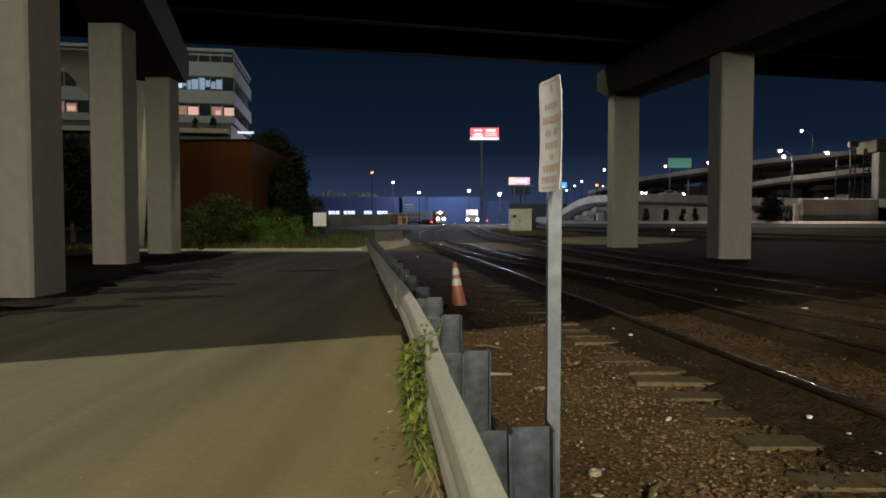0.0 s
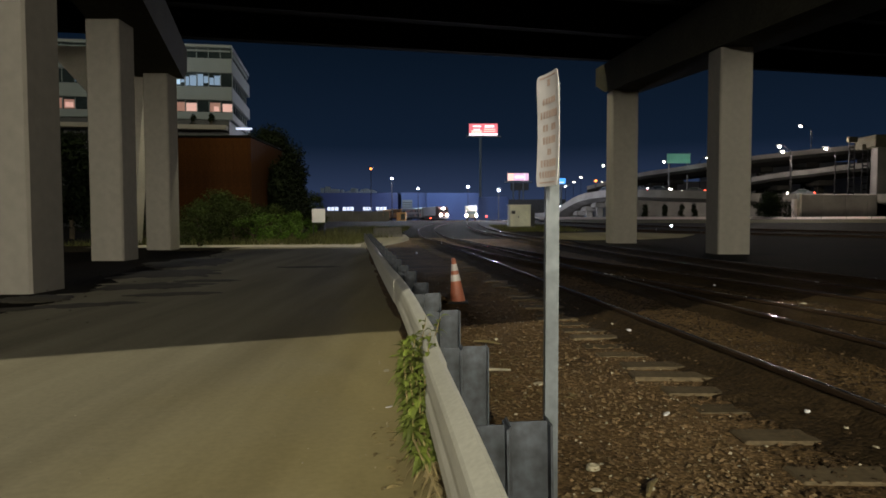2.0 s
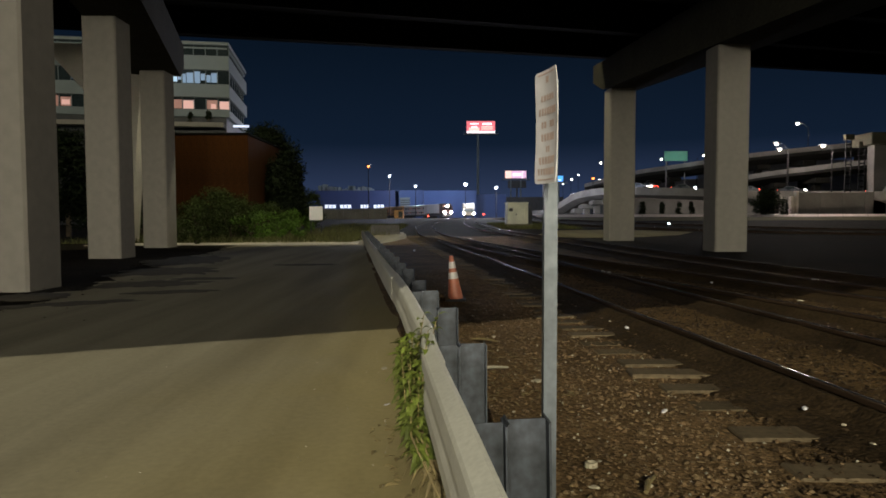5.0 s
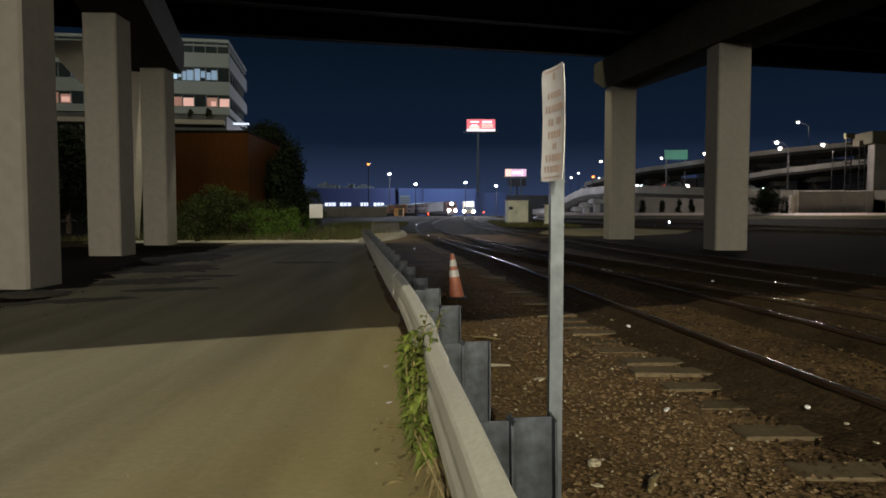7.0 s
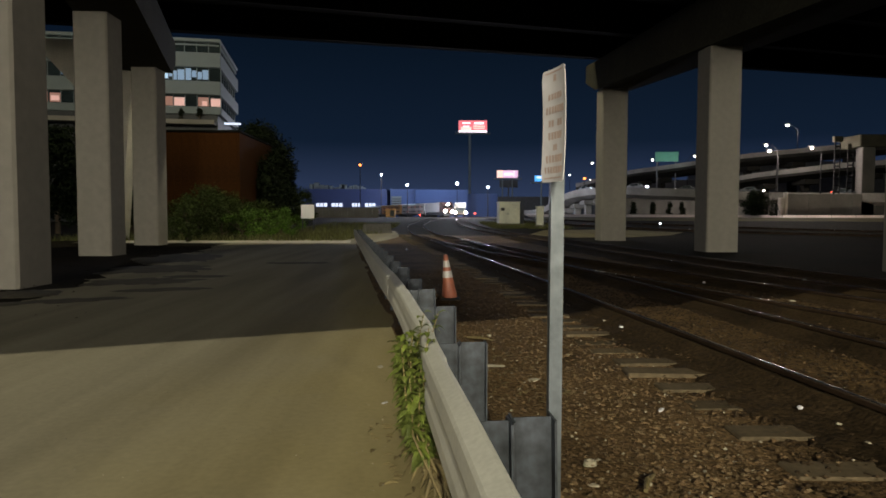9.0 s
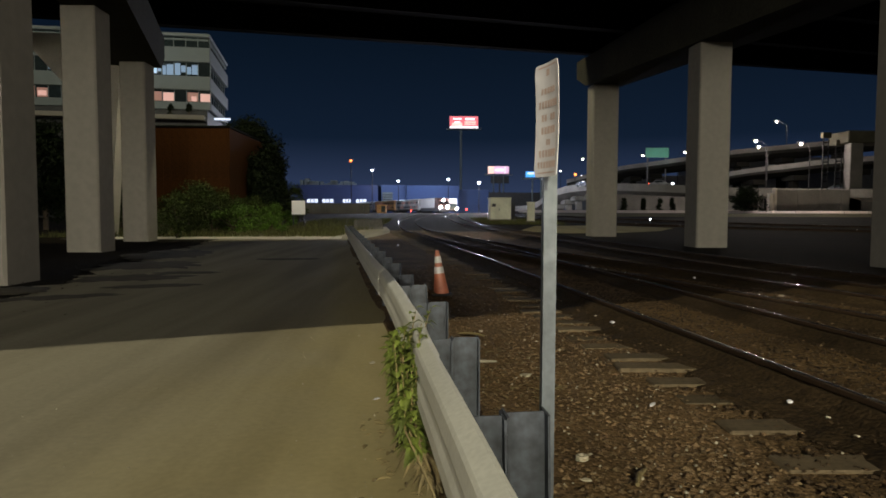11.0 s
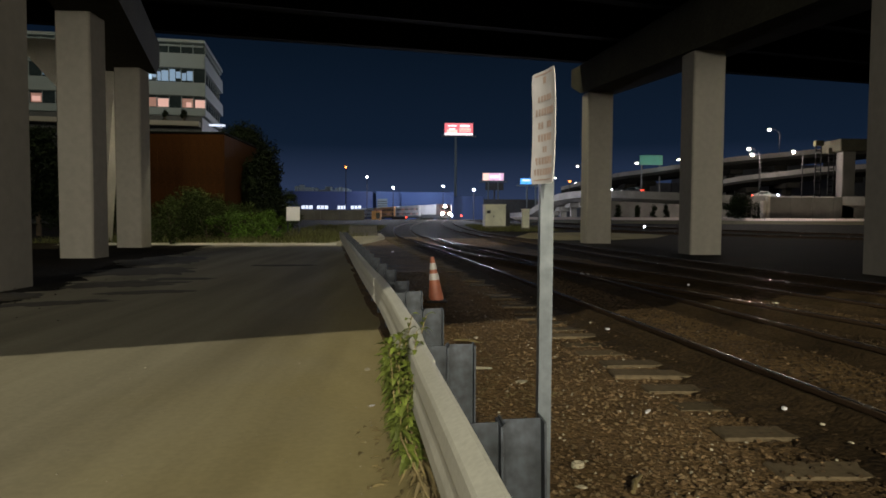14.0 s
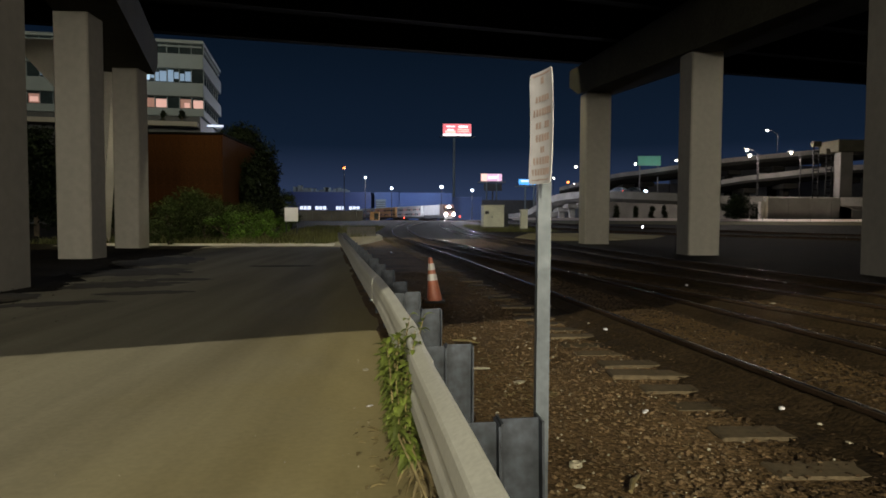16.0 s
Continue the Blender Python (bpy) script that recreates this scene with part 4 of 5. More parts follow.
for k, row in enumerate([(-4.55, 11.2, 0.85, 0.30, 18, 0.05), (-5.5, 12.6, 1.1, 0.75, 10, 0.06), (-5.4, 9.7, 1.0, 0.30, 25, 0.04), (-4.9, 13.6, 0.7, 0.35, 0, 0.05), (-6.4, 15.5, 1.3, 1.3, 70, 0.06), (-7.4, 19.5, 1.2, 2.2, 10, 0.06), (-3.6, 17.5, 0.9, 0.35, 5, 0.03), (-6.6, 10.6, 0.6, 0.5, 0, 0.08)]):
    soil(*row[:5], row[5] * 0.3, k * 3.7)


# ---- office building beyond the bridge ----
office = thing("office_building", "white-banded office block with lit windows on several floors", "building", (-26.84, 85.0, 0.3), 9)
OFFICE_LONG, OFFICE_DEEP = 30.0, 17.0
part("core", boxed(-OFFICE_LONG, 0.5, -0.5, -0.5, OFFICE_DEEP, 22.4), DARK_STEEL, office)
rng = random.Random(31)
bands = [(14.08, 15.03), (16.56, 18.25), (20.00, 21.83), (23.15, 23.58)]
for z0, z1 in bands:
    bm = boxed(-OFFICE_LONG, 0.0, z0 - 0.3, 0.0, 0.45, z1 - 0.3, 0.05)
    box(bm, -0.45, 0.452, z0 - 0.3, 0.0, OFFICE_DEEP, z1 - 0.3, 0.05)
    part("spandrel", bm, CLADDING, office, "white cladding band between the floors")
part("roof", boxed(-OFFICE_LONG, 0.2, 22.4, -0.2, OFFICE_DEEP, 22.6), CLADDING, office)
window_rows = [(15.03, 16.56, "warm"), (18.25, 20.00, "cool"), (21.83, 23.15, "dark")]
for z0, z1, mood in window_rows:
    z0, z1 = z0 - 0.3, z1 - 0.3
    for k in range(20):
        x1 = -0.06 - k * 1.45
        lit = {"warm": k in (0, 1, 3, 4, 5, 6, 7, 13, 14, 18), "cool": k in (1, 2, 3, 4, 5, 6, 12, 15, 16), "dark": False}[mood]
        top = z1 - (0.05 if mood == "cool" else 0.25)
        pane = part("window", boxed(x1 - 1.36, 0.34, z0 + 0.02, x1, 0.40, z1 - 0.02), GLASS, office)
        if lit and mood == "warm":
            top = z0 + (z1 - z0) * rng.uniform(0.72, 0.92)
            part("lit_pane", boxed(x1 - rng.uniform(1.2, 1.34), 0.315, z0 + 0.10, x1 - 0.03, 0.335, top), WINDOW_WARM if k % 3 else WINDOW_ROSE, pane, "window lit from inside")
            if k % 2:
                low = z0 + rng.uniform(0.12, 0.3)
                part("bright_patch", boxed(x1 - rng.uniform(0.8, 1.1), 0.300, low, x1 - rng.uniform(0.15, 0.4), 0.312, low + rng.uniform(0.35, 0.7)), WINDOW_ROSE, pane, "brighter room behind the glass")
        elif lit:
            cut = rng.uniform(0.35, 0.65)
            for u0, u1 in ((0.02, cut - 0.03), (cut + 0.03, 0.98)):
                m = rng.choice((WINDOW_DIM, WINDOW_COOL, WINDOW_COOL, WINDOW_BRIGHT))
                low = z0 + rng.choice((0.12, 0.25, 0.5))
                part("lit_pane", boxed(x1 - 1.34 * u1, 0.315, low, x1 - 1.34 * u0, 0.335, z0 + (z1 - z0) * rng.uniform(0.66, 0.92)), m, pane, "window lit from inside")
        part("mullion", boxed(x1 + 0.005, 0.28, z0, x1 + 0.075, 0.42, z1), CLADDING, pane)
    for k in range(7):
        y0 = 0.6 + k * 2.1
        pane = part("window", boxed(-0.40, y0, z0 + 0.02, -0.34, y0 + 2.0, z1 - 0.02), GLASS, office)
        part("mullion", boxed(-0.42, y0 + 2.005, z0, -0.28, y0 + 2.09, z1), CLADDING, pane)
# A short ledge given a glowing white material.
part("lit_ledge", boxed(0.7, -2.2, 12.62 - 0.3, 2.6, -1.7, 12.82 - 0.3), WINDOW_WHITE, office, "glowing white bar at the corner of the terrace")
part("terrace", boxed(-OFFICE_LONG, -1.6, 12.62 - 0.3, -0.55, -0.003, 13.20 - 0.3, 0.05), CONCRETE, office, "concrete terrace edge with planters")
# Added lamp outside the office, only to brighten its front.
lamp("office_front_fill", (-34, 76.0, 21.0), 260, (0.8, 0.9, 1.0), 0.5)


# ---- plants ----
def leafy(name, label, category, place, size, leaves, leaf, mat, seed, trunk=True, group=""):
    """A shrub or small tree: trunk, limbs and a loose crown of separate leaves in clumps."""
    rng = random.Random(seed)
    ob = thing(name, label, category, place, group=group)
    sx, sy, sz = size
    wood = bmesh.new()
    clumps = []
    for k in range(max(7, leaves // 130)):
        a, f = rng.uniform(0, 6.283), rng.random() ** 0.5
        z = rng.uniform(0.18, 1.0)
        width = math.sin(math.pi * min(0.93, 0.25 + 0.70 * z)) ** 0.6
        clumps.append((Vector((sx * f * width * math.cos(a), sy * f * width * math.sin(a), sz * z)), rng.uniform(0.16, 0.30) * (sx + sz) / 2))
    tube(wood, (0, 0, -0.1), (0.02 * sx, 0, sz * 0.5), 0.05 * sz ** 0.7, 0.03 * sz ** 0.7, 7)
    for c, r in clumps[:9]:
        tube(wood, (0.0, 0, sz * rng.uniform(0.1, 0.4)), c, 0.022 * sz ** 0.7, 0.008, 5)
    part("trunk", wood, BARK, ob)
    verts, faces = [], []
    for k in range(leaves):
        c, r = rng.choice(clumps)
        n = Vector((rng.gauss(0, 1), rng.gauss(0, 1), rng.gauss(0, 1))).normalized()
        p = c + n * r * rng.uniform(0.35, 1.05)
        if p.z < 0.02:
            p.z = abs(p.z) + 0.02
        u = Vector((rng.gauss(0, 1), rng.gauss(0, 1), rng.gauss(0, 0.6))).normalized()
        v = u.cross(n + Vector((0.01, 0.02, 0.6))).normalized()
        s = leaf * rng.uniform(0.6, 1.3)
        i = len(verts)
        verts += [tuple(p - u * s), tuple(p + v * s * 0.42), tuple(p + u * s), tuple(p - v * s * 0.42)]
        faces.append((i, i + 1, i + 2, i + 3))
    mesh = bpy.data.meshes.new("crown")
    mesh.from_pydata(verts, [], faces)
    mesh.materials.append(mat)
    crown = new("crown", mesh)
    crown.parent = ob
    return ob


for k, (x, y, sx, sz) in enumerate([(-13.2, 37.5, 1.4, 1.5), (-11.6, 36.5, 1.3, 1.6), (-10.2, 36.0, 1.4, 1.45), (-8.9, 37.0, 1.3, 1.3), (-10.8, 39.5, 1.4, 1.5), (-14.8, 40.0, 1.6, 1.9), (-12.0, 41.5, 1.7, 2.3), (-16.8, 39.0, 1.6, 1.7), (-9.8, 43.0, 1.6, 1.6), (-18.5, 36.5, 1.4, 1.5), (-13.6, 34.6, 1.2, 1.0), (-10.6, 53.0, 1.5, 1.2), (-11.4, 30.8, 0.7, 0.75)]):
    # The left bushes get the leaf with dim light in its colour.
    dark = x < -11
    leafy("bush", "bush in front of the wall, leaves coloured dark for dim light" if dark else "rough green bush at the edge of the road", "bush", (x, y, 0), (sx, 1.1, sz), 2200, 0.07, DIM_BUSH if dark else BUSH, 70 + k, group="bushes along the road")
for k, (x, y, sx, sz) in enumerate([(-16.9, 62.0, 1.4, 8.6), (-15.9, 61.0, 1.5, 9.2), (-15.4, 61.5, 1.4, 8.2), (-17.0, 64.0, 1.3, 9.0), (-15.9, 63.0, 1.4, 8.8), (-16.3, 60.2, 1.6, 8.6), (-12.9, 52.0, 0.55, 5.2), (-12.8, 54.6, 0.7, 6.0), (-12.9, 57.2, 0.8, 7.2), (-13.12, 59.0, 1.1, 5.0), (-12.43, 58.0, 1.5, 3.6), (-12.16, 62.0, 1.3, 3.4), (-25.88, 46.0, 2.2, 7.0), (-22.42, 45.0, 2.0, 6.6), (-20.71, 45.5, 1.6, 6.8), (-27.41, 44.0, 2.2, 6.5), (-13.78, 44.3, 1.4, 2.6), (-14.76, 43.5, 1.5, 2.9), (-16.24, 43.0, 1.5, 2.4), (-12.11, 46.0, 1.5, 2.2)]):
    tall = sz > 4.5
    leafy("tree", "leafy tree beside the red-brown wall, shade coloured into its leaves" if tall else "low tree-like scrub beside the wall, leaves coloured dark for dim light", "tree", (x, y, land(x, y)), (sx, 1.2, sz), 9000 if tall else 3600, 0.17 if tall else 0.10, TREE_LEAF if tall else DIM_BUSH, 90 + k, group="trees beside the wall")
for k, px in enumerate([-29.2, -31.5]):
    leafy("terrace_shrub", "small dark shrub on the office terrace", "shrub", (px, 84.0, 12.75), (0.5, 0.4, 1.8), 600, 0.12, TREE_LEAF, 110 + k, group="shrubs on the terrace")
for k, px in enumerate((1143, 1178, 1208, 1229, 1120)):
    leafy("roadside_tree", "small dark tree against the wall under the ramp", "tree", ((px - 784) / 1162 * 141, 141, 0.9), (0.50, 0.6, 3.4), 2600, 0.13, TREE_LEAF, 140 + k, group="small trees under the ramp")
leafy("roadside_tree", "dark leafy tree against the retaining wall", "tree", (56.0, 112, 0.9), (3.1, 1.4, 4.6), 6500, 0.19, TREE_LEAF, 130)

# Rough grass on the banks, and round the equipment hut.
rng = random.Random(17)
verts, faces = [], []
for k in range(17000):
    if k % 5 == 1:
        x, y = rng.uniform(-12, -3.6), rng.uniform(46, 80)
    elif k % 3:
        x, y = rng.uniform(-19, -4.4), rng.uniform(32.5, 46)
    else:
        x, y = rng.uniform(6, 14), rng.uniform(62, 84)
    tall, w, a = rng.uniform(0.12, 0.42), rng.uniform(0.015, 0.035), rng.uniform(0, 6.283)
    dx, dy, z = math.cos(a), math.sin(a), land(x, y) - 0.03
    i = len(verts)
    verts += [(x - dx * w, y - dy * w, z), (x + dx * w, y + dy * w, z), (x + dy * tall * 0.4, y + dx * tall * 0.4, z + tall)]
    faces.append((i, i + 1, i + 2))
mesh = bpy.data.meshes.new("grass")
mesh.from_pydata(verts, [], faces)
mesh.materials.append(GRASS)
tagged(new("grass", mesh), "rough tufted grass on the banks", "grass", kind="stuff")

# ---- red-brown wall in front of the offices ----
wall = thing("industrial_wall", "dim red-brown panelled wall of an industrial building", "building", (0, 47, 0), kind="")
WALL_LEFT, WALL_RIGHT, WALL_TOP, WALL_DEEP = -21.59, -13.59, 7.12, 10.4
part("body", boxed(WALL_LEFT, 0.12, -0.2, WALL_RIGHT - 0.12, WALL_DEEP, WALL_TOP), BRICK_RED, wall)
# Coping coloured near black so that no lit edge shows.
part("coping", boxed(WALL_LEFT, -0.05, WALL_TOP + 0.002, WALL_RIGHT + 0.05, WALL_DEEP + 0.05, WALL_TOP + 0.16, 0.03), SOFFIT, wall)
n = 14
step = (WALL_RIGHT - 0.122 - WALL_LEFT) / n
panel = None
for k in range(n):
    if panel is None:
        ob = part("panel", boxed(0.004, 0.0, 0, step - 0.004, 0.118, WALL_TOP - 0.02, 0.010), BRICK_RED, wall)
        panel = ob.data
    else:
        ob = new("panel", panel)
        ob.parent = wall
    ob.matrix_basis = pose(WALL_LEFT + k * step, rng.uniform(-0.006, 0.0), 0)
step = WALL_DEEP / 16
panel = None
for k in range(16):
    if panel is None:
        ob = part("panel", boxed(-0.118, 0.004, 0, 0, step - 0.004, WALL_TOP - 0.02, 0.010), BRICK_RED, wall)
        panel = ob.data
    else:
        ob = new("panel", panel)
        ob.parent = wall
    ob.matrix_basis = pose(WALL_RIGHT + rng.uniform(0, 0.006), k * step, 0)

# ---- notice board, barriers ----
board = thing("notice_board", "blank white notice board on two thin posts in the grass", "sign", (-9.38, 50, 0.0))
part("panel", boxed(-0.50, -0.02, 1.06, 0.50, 0.02, 2.10, 0.008), NOTICE_PAINT, board)
for x in (-0.40, 0.40):
    part("post", boxed(x - 0.03, 0.021, 0, x + 0.03, 0.08, 2.05), DARK_STEEL, board)


def barrier(place, long, turn, mat=RAMP_CONCRETE):
    bm = bmesh.new()
    shape = [(-0.30, 0), (0.30, 0), (0.30, 0.08), (0.16, 0.30), (0.09, 0.82), (-0.09, 0.82), (-0.16, 0.30), (-0.30, 0.08)]
    a, b = [[bm.verts.new((x, y, z)) for x, z in shape] for y in (0, long)]
    bm.faces.new(a[::-1])
    bm.faces.new(b)
    for i in range(8):
        bm.faces.new((a[i], a[(i + 1) % 8], b[(i + 1) % 8], b[i]))
    ob = part("concrete_barrier", bm, mat)
    ob.matrix_basis = pose(*place, 0, 0, turn)
    return tagged(ob, "pale concrete road barrier block", "barrier", "barriers at the road's end")


barrier((-4.75, 46.5, -0.12), 2.95, -34)

# Pale dirt between the road's end and the tracks.
bm = bmesh.new()
outline = [(-3.7, 31.0), (-2.9, 30.6), (-2.3, 35), (-2.0, 40), (-2.3, 46), (-3.0, 54), (-4.6, 54), (-5.0, 44), (-4.2, 37)]
bm.faces.new([bm.verts.new((x, y, 0.008 + land(x, y))) for x, y in outline])
bmesh.ops.triangulate(bm, faces=bm.faces[:])
tagged(part("dirt_patch", bm, ROAD), "patch of pale dirt beside the tracks", "ground", kind="structure")
bm = bmesh.new()
outline = [(6.4, 44), (8.6, 39.5), (12.2, 40.5), (16.5, 45), (20.5, 53), (17, 60), (10, 58)]
bm.faces.new([bm.verts.new((x, y, 0.006 + land(x, y))) for x, y in outline])
bmesh.ops.triangulate(bm, faces=bm.faces[:])
tagged(part("dirt_patch", bm, ROAD), "pale dirt between the tracks past the bridge", "ground", kind="structure")

# ---- equipment hut and cabinets ----
def hut(label, place, wide, deep, high, door=True, mat=CABINET, name="equipment_hut"):
    ob = thing(name, label, "equipment cabinet", place)
    part("body", boxed(-wide / 2, -deep / 2, 0.12, wide / 2, deep / 2, high, 0.03), mat, ob)
    part("plinth", boxed(-wide / 2 - 0.08, -deep / 2 - 0.08, -0.3, wide / 2 + 0.08, deep / 2 + 0.08, 0.118), CONCRETE, ob)
    part("roof", boxed(-wide / 2 - 0.07, -deep / 2 - 0.07, high + 0.002, wide / 2 + 0.07, deep / 2 + 0.07, high + 0.09, 0.02), mat, ob)
    if door:
        leaf = part("door", boxed(-wide * 0.15, -deep / 2 - 0.04, 0.2, wide * 0.32, -deep / 2 - 0.003, high - 0.3, 0.01), mat, ob)
        part("handle", boxed(-wide * 0.10, -deep / 2 - 0.09, high * 0.45, -wide * 0.06, -deep / 2 - 0.041, high * 0.52), DARK_STEEL, leaf)
        part("vent", boxed(-wide * 0.42, -deep / 2 - 0.03, high * 0.62, -wide * 0.24, -deep / 2 - 0.003, high * 0.76), DARK_STEEL, ob)
    return ob


hut("cream metal equipment hut beside the yard tracks", (8.66, 74, 0.36), 2.3, 2.6, 2.45)
hut("grey-green side cabinet against the equipment hut", (10.00, 73.4, 0.36), 0.62, 0.8, 2.0, False, DARK_STEEL, "switch_cabinet")
hut("narrow cream relay cabinet beside the tracks", (11.23, 68, 0.25), 0.72, 0.7, 2.0, False, CABINET, "relay_cabinet")

# An orange utility container in front of the train's line.
crate = thing("utility_container", "small orange steel container beside the far tracks", "container", (-7.45, 121.0, 0.93))
part("body", boxed(-0.85, -0.8, 0.12, 0.85, 0.8, 1.55, 0.03), TRUCK_ORANGE, crate)
part("lid", boxed(-0.90, -0.85, 1.552, 0.90, 0.85, 1.66, 0.02), TRUCK_ORANGE, crate)
part("door", boxed(-0.05, -0.84, 0.25, 0.70, -0.803, 1.40, 0.01), DARK_STEEL, crate, "dark steel door")
for x in (-0.6, 0.6):
    part("skid", boxed(x - 0.1, -0.8, -0.1, x + 0.1, 0.8, 0.118), DARK_STEEL, crate)

# ---- blue warehouse across the yard ----
store = thing("warehouse", "long blue-lit warehouse with rooftop machinery and bright windows", "building", (0, 260, 0.95))
part("wing", boxed(-49.66, 0, 0, -17.45, 60, 11.79 - 0.95), NAVY_WALL, store)
part("wing", boxed(-16.33, 4, 0, -6.49, 60, 12.02 - 0.95), BLUE_WALL, store)
part("wing", boxed(-6.26, 2, 0, 14.76, 60, 11.79 - 0.95), BLUE_WALL, store)
part("wing", boxed(14.99, 8, 0, 27.07, 60, 10.45 - 0.95), BLUE_WALL, store)
part("wing", boxed(27.29, 8, 0, 50.55, 60, 9.33 - 0.95), DARK_STEEL, store)
for a, b in ((582, 601), (609, 628), (645, 660), (668, 686)):
    pane = part("window", boxed((a - 784) / 1162 * 260, -0.3, 4.86 - 0.95, (b - 784) / 1162 * 260, 0.1, 6.20 - 0.95), WINDOW_WHITE, store, "bright ribbon window")
    for k in range(1, 3):
        x = (a + (b - a) * k / 3 - 784) / 1162 * 260
        part("mullion", boxed(x - 0.12, -0.45, 4.86 - 0.95, x + 0.12, -0.32, 6.20 - 0.95), DARK_STEEL, pane)
door = part("loading_door", boxed(-15.88, 3.4, 5.53 - 0.95, -11.86, 3.95, 9.11 - 0.95), CLADDING, store, "pale striped loading door")
for z in (6.42, 7.32, 8.21):
    part("stripe", boxed(-15.88, 3.2, z - 1.3, -11.86, 3.38, z - 0.95), DARK_STEEL, door)
rng = random.Random(41)
for k in range(17):
    x = -48.32 + k * 1.3 + rng.uniform(-0.4, 0.4)
    h = rng.uniform(0.6, 2.0) + (1.2 if k in (0, 1, 9) else 0)
    part("roof_unit", boxed(x, 3, 11.79 - 0.948, x + rng.uniform(0.9, 2.4), 6, 11.79 - 0.95 + h, 0.1), CLADDING, store, "pale rooftop machinery box")
fence = thing("yard_wall", "long low grey yard wall behind the bushes", "wall", (0, 122, 0.9))
for k in range(12):
    x = -23.51 + k * 1.15
    part("panel", boxed(x, 0, 0, x + 1.11, 0.15, 1.9), RAMP_CONCRETE, fence)


# ---- lamp masts ----
def mast(place, base, mat, reach=0.0, size=0.42, label="tall lamp mast with a bright white lamp", name="lamp_mast"):
    """A mast with its lamp at that place; reach: how far the lamp hangs out from the pole."""
    x, y, z = place
    ob = thing(name, label, "street lamp", (x + reach, y, base), group="lamp masts")
    tall = z - base
    pole = bmesh.new()
    tube(pole, (0, 0, -0.2), (0, 0, tall - (0.9 if reach else 0.1)), 0.13, 0.07, 8)
    part("pole", pole, POLE, ob)
    if reach:
        arm = bmesh.new()
        tube(arm, (0, 0, tall - 0.95), (-reach * 0.45, 0, tall - 0.1), 0.045, 0.04, 6)
        tube(arm, (-reach * 0.45, 0, tall - 0.1), (-reach, 0, tall + 0.12), 0.05, 0.05, 6)
        part("arm", arm, POLE, ob)
    head = part("lamp_head", boxed(-reach - 0.5, -0.3, tall + 0.1, -reach + 0.5, 0.3, tall + 0.32, 0.05), DARK_STEEL, ob)
    part("bulb", ball(bmesh.new(), (-reach, -0.25, tall - 0.12), size, 0.8), mat, head, "glowing lamp", True)
    return ob


for place, size in zip(FLOODS, (0.24, 0.30, 0.40, 0.28)):
    mast(place, land(0, place[1]), LAMP_WHITE, 0.0, size)
mast((-16.13, 150, 12.89), 0.95, LAMP_SODIUM, 0.0, 0.30, "tall lamp mast with an orange sodium lamp")
FREEWAY = [(81.30, 150, 22.32, 2.6, 0.27), (64.28, 126, 15.16, 2.3, 0.24), (65.97, 128, 14.27, 1.9, 0.24), (69.69, 120, 14.08, 1.9, 0.24), (41.54, 170, 15.17, 1.6, 0.24), (55.51, 165, 15.62, 1.6, 0.24), (64.15, 160, 16.15, -1.6, 0.24)]
for x, y, z, reach, size in FREEWAY:
    mast((x, y, z), 0.95, LAMP_WARM, reach, size, "freeway lamp on a curved arm, glowing warm white")
    if y < 155:
        lamp("freeway_light", (x, y - 0.8, z - 0.9), 4300, (1.0, 0.86, 0.74), 0.3)
mast((40.80, 175, 11.52), 0.95, LAMP_SODIUM, 0.0, 0.36, "lamp mast with an orange-red lamp beside the ramp")
for px, py, d in ((1016, 330, 320), (1029, 322, 330), (1080, 319, 300), (1002, 338, 340), (1066, 331, 280)):
    mast(((px - 784) / 1162 * d, d, 1.28 + (396 - py) / 1162 * d), 0.95, LAMP_WARM, 0.0, 0.30, "small distant lamp on a mast")


# ---- billboards ----
def billboard(label, px0, px1, z0, z1, y, base, mat, posts, accents):
    ob = thing("billboard", label, "billboard", ((px0 + px1) / 2, y, base))
    w, lo, hi = (px1 - px0) / 2, z0 - base, z1 - base
    part("frame", boxed(-w - 0.15, 0.02, lo - 0.15, w + 0.15, 0.8, hi + 0.15, 0.05), DARK_STEEL, ob)
    face = part("face", boxed(-w, -0.06, lo, w, 0.0, hi), mat, ob, "glowing printed face")
    part("catwalk", boxed(-w - 1.4, -1.7, lo - 0.75, w + 1.4, 1.0, lo - 0.45), CLADDING, ob)
    for k in range(7):
        x = -w - 1.2 + k * (2 * w + 2.4) / 6
        part("railing_post", boxed(x - 0.06, -1.68, lo - 0.449, x + 0.06, -1.56, lo + 0.3), GALVANISED, ob)
    for x in posts:
        bm = bmesh.new()
        tube(bm, (x * w, 0.6, -0.3), (x * w, 0.6, lo - 0.1), 0.55 if len(posts) == 1 else 0.28, None, 12)
        part("post", bm, CLADDING, ob)
    for u0, v0, u1, v1, m, text in accents:
        part("printed_patch", boxed(-w + 2 * w * u0, -0.10, lo + (hi - lo) * v0, -w + 2 * w * u1, -0.07, lo + (hi - lo) * v1), m, face, text)
    return ob


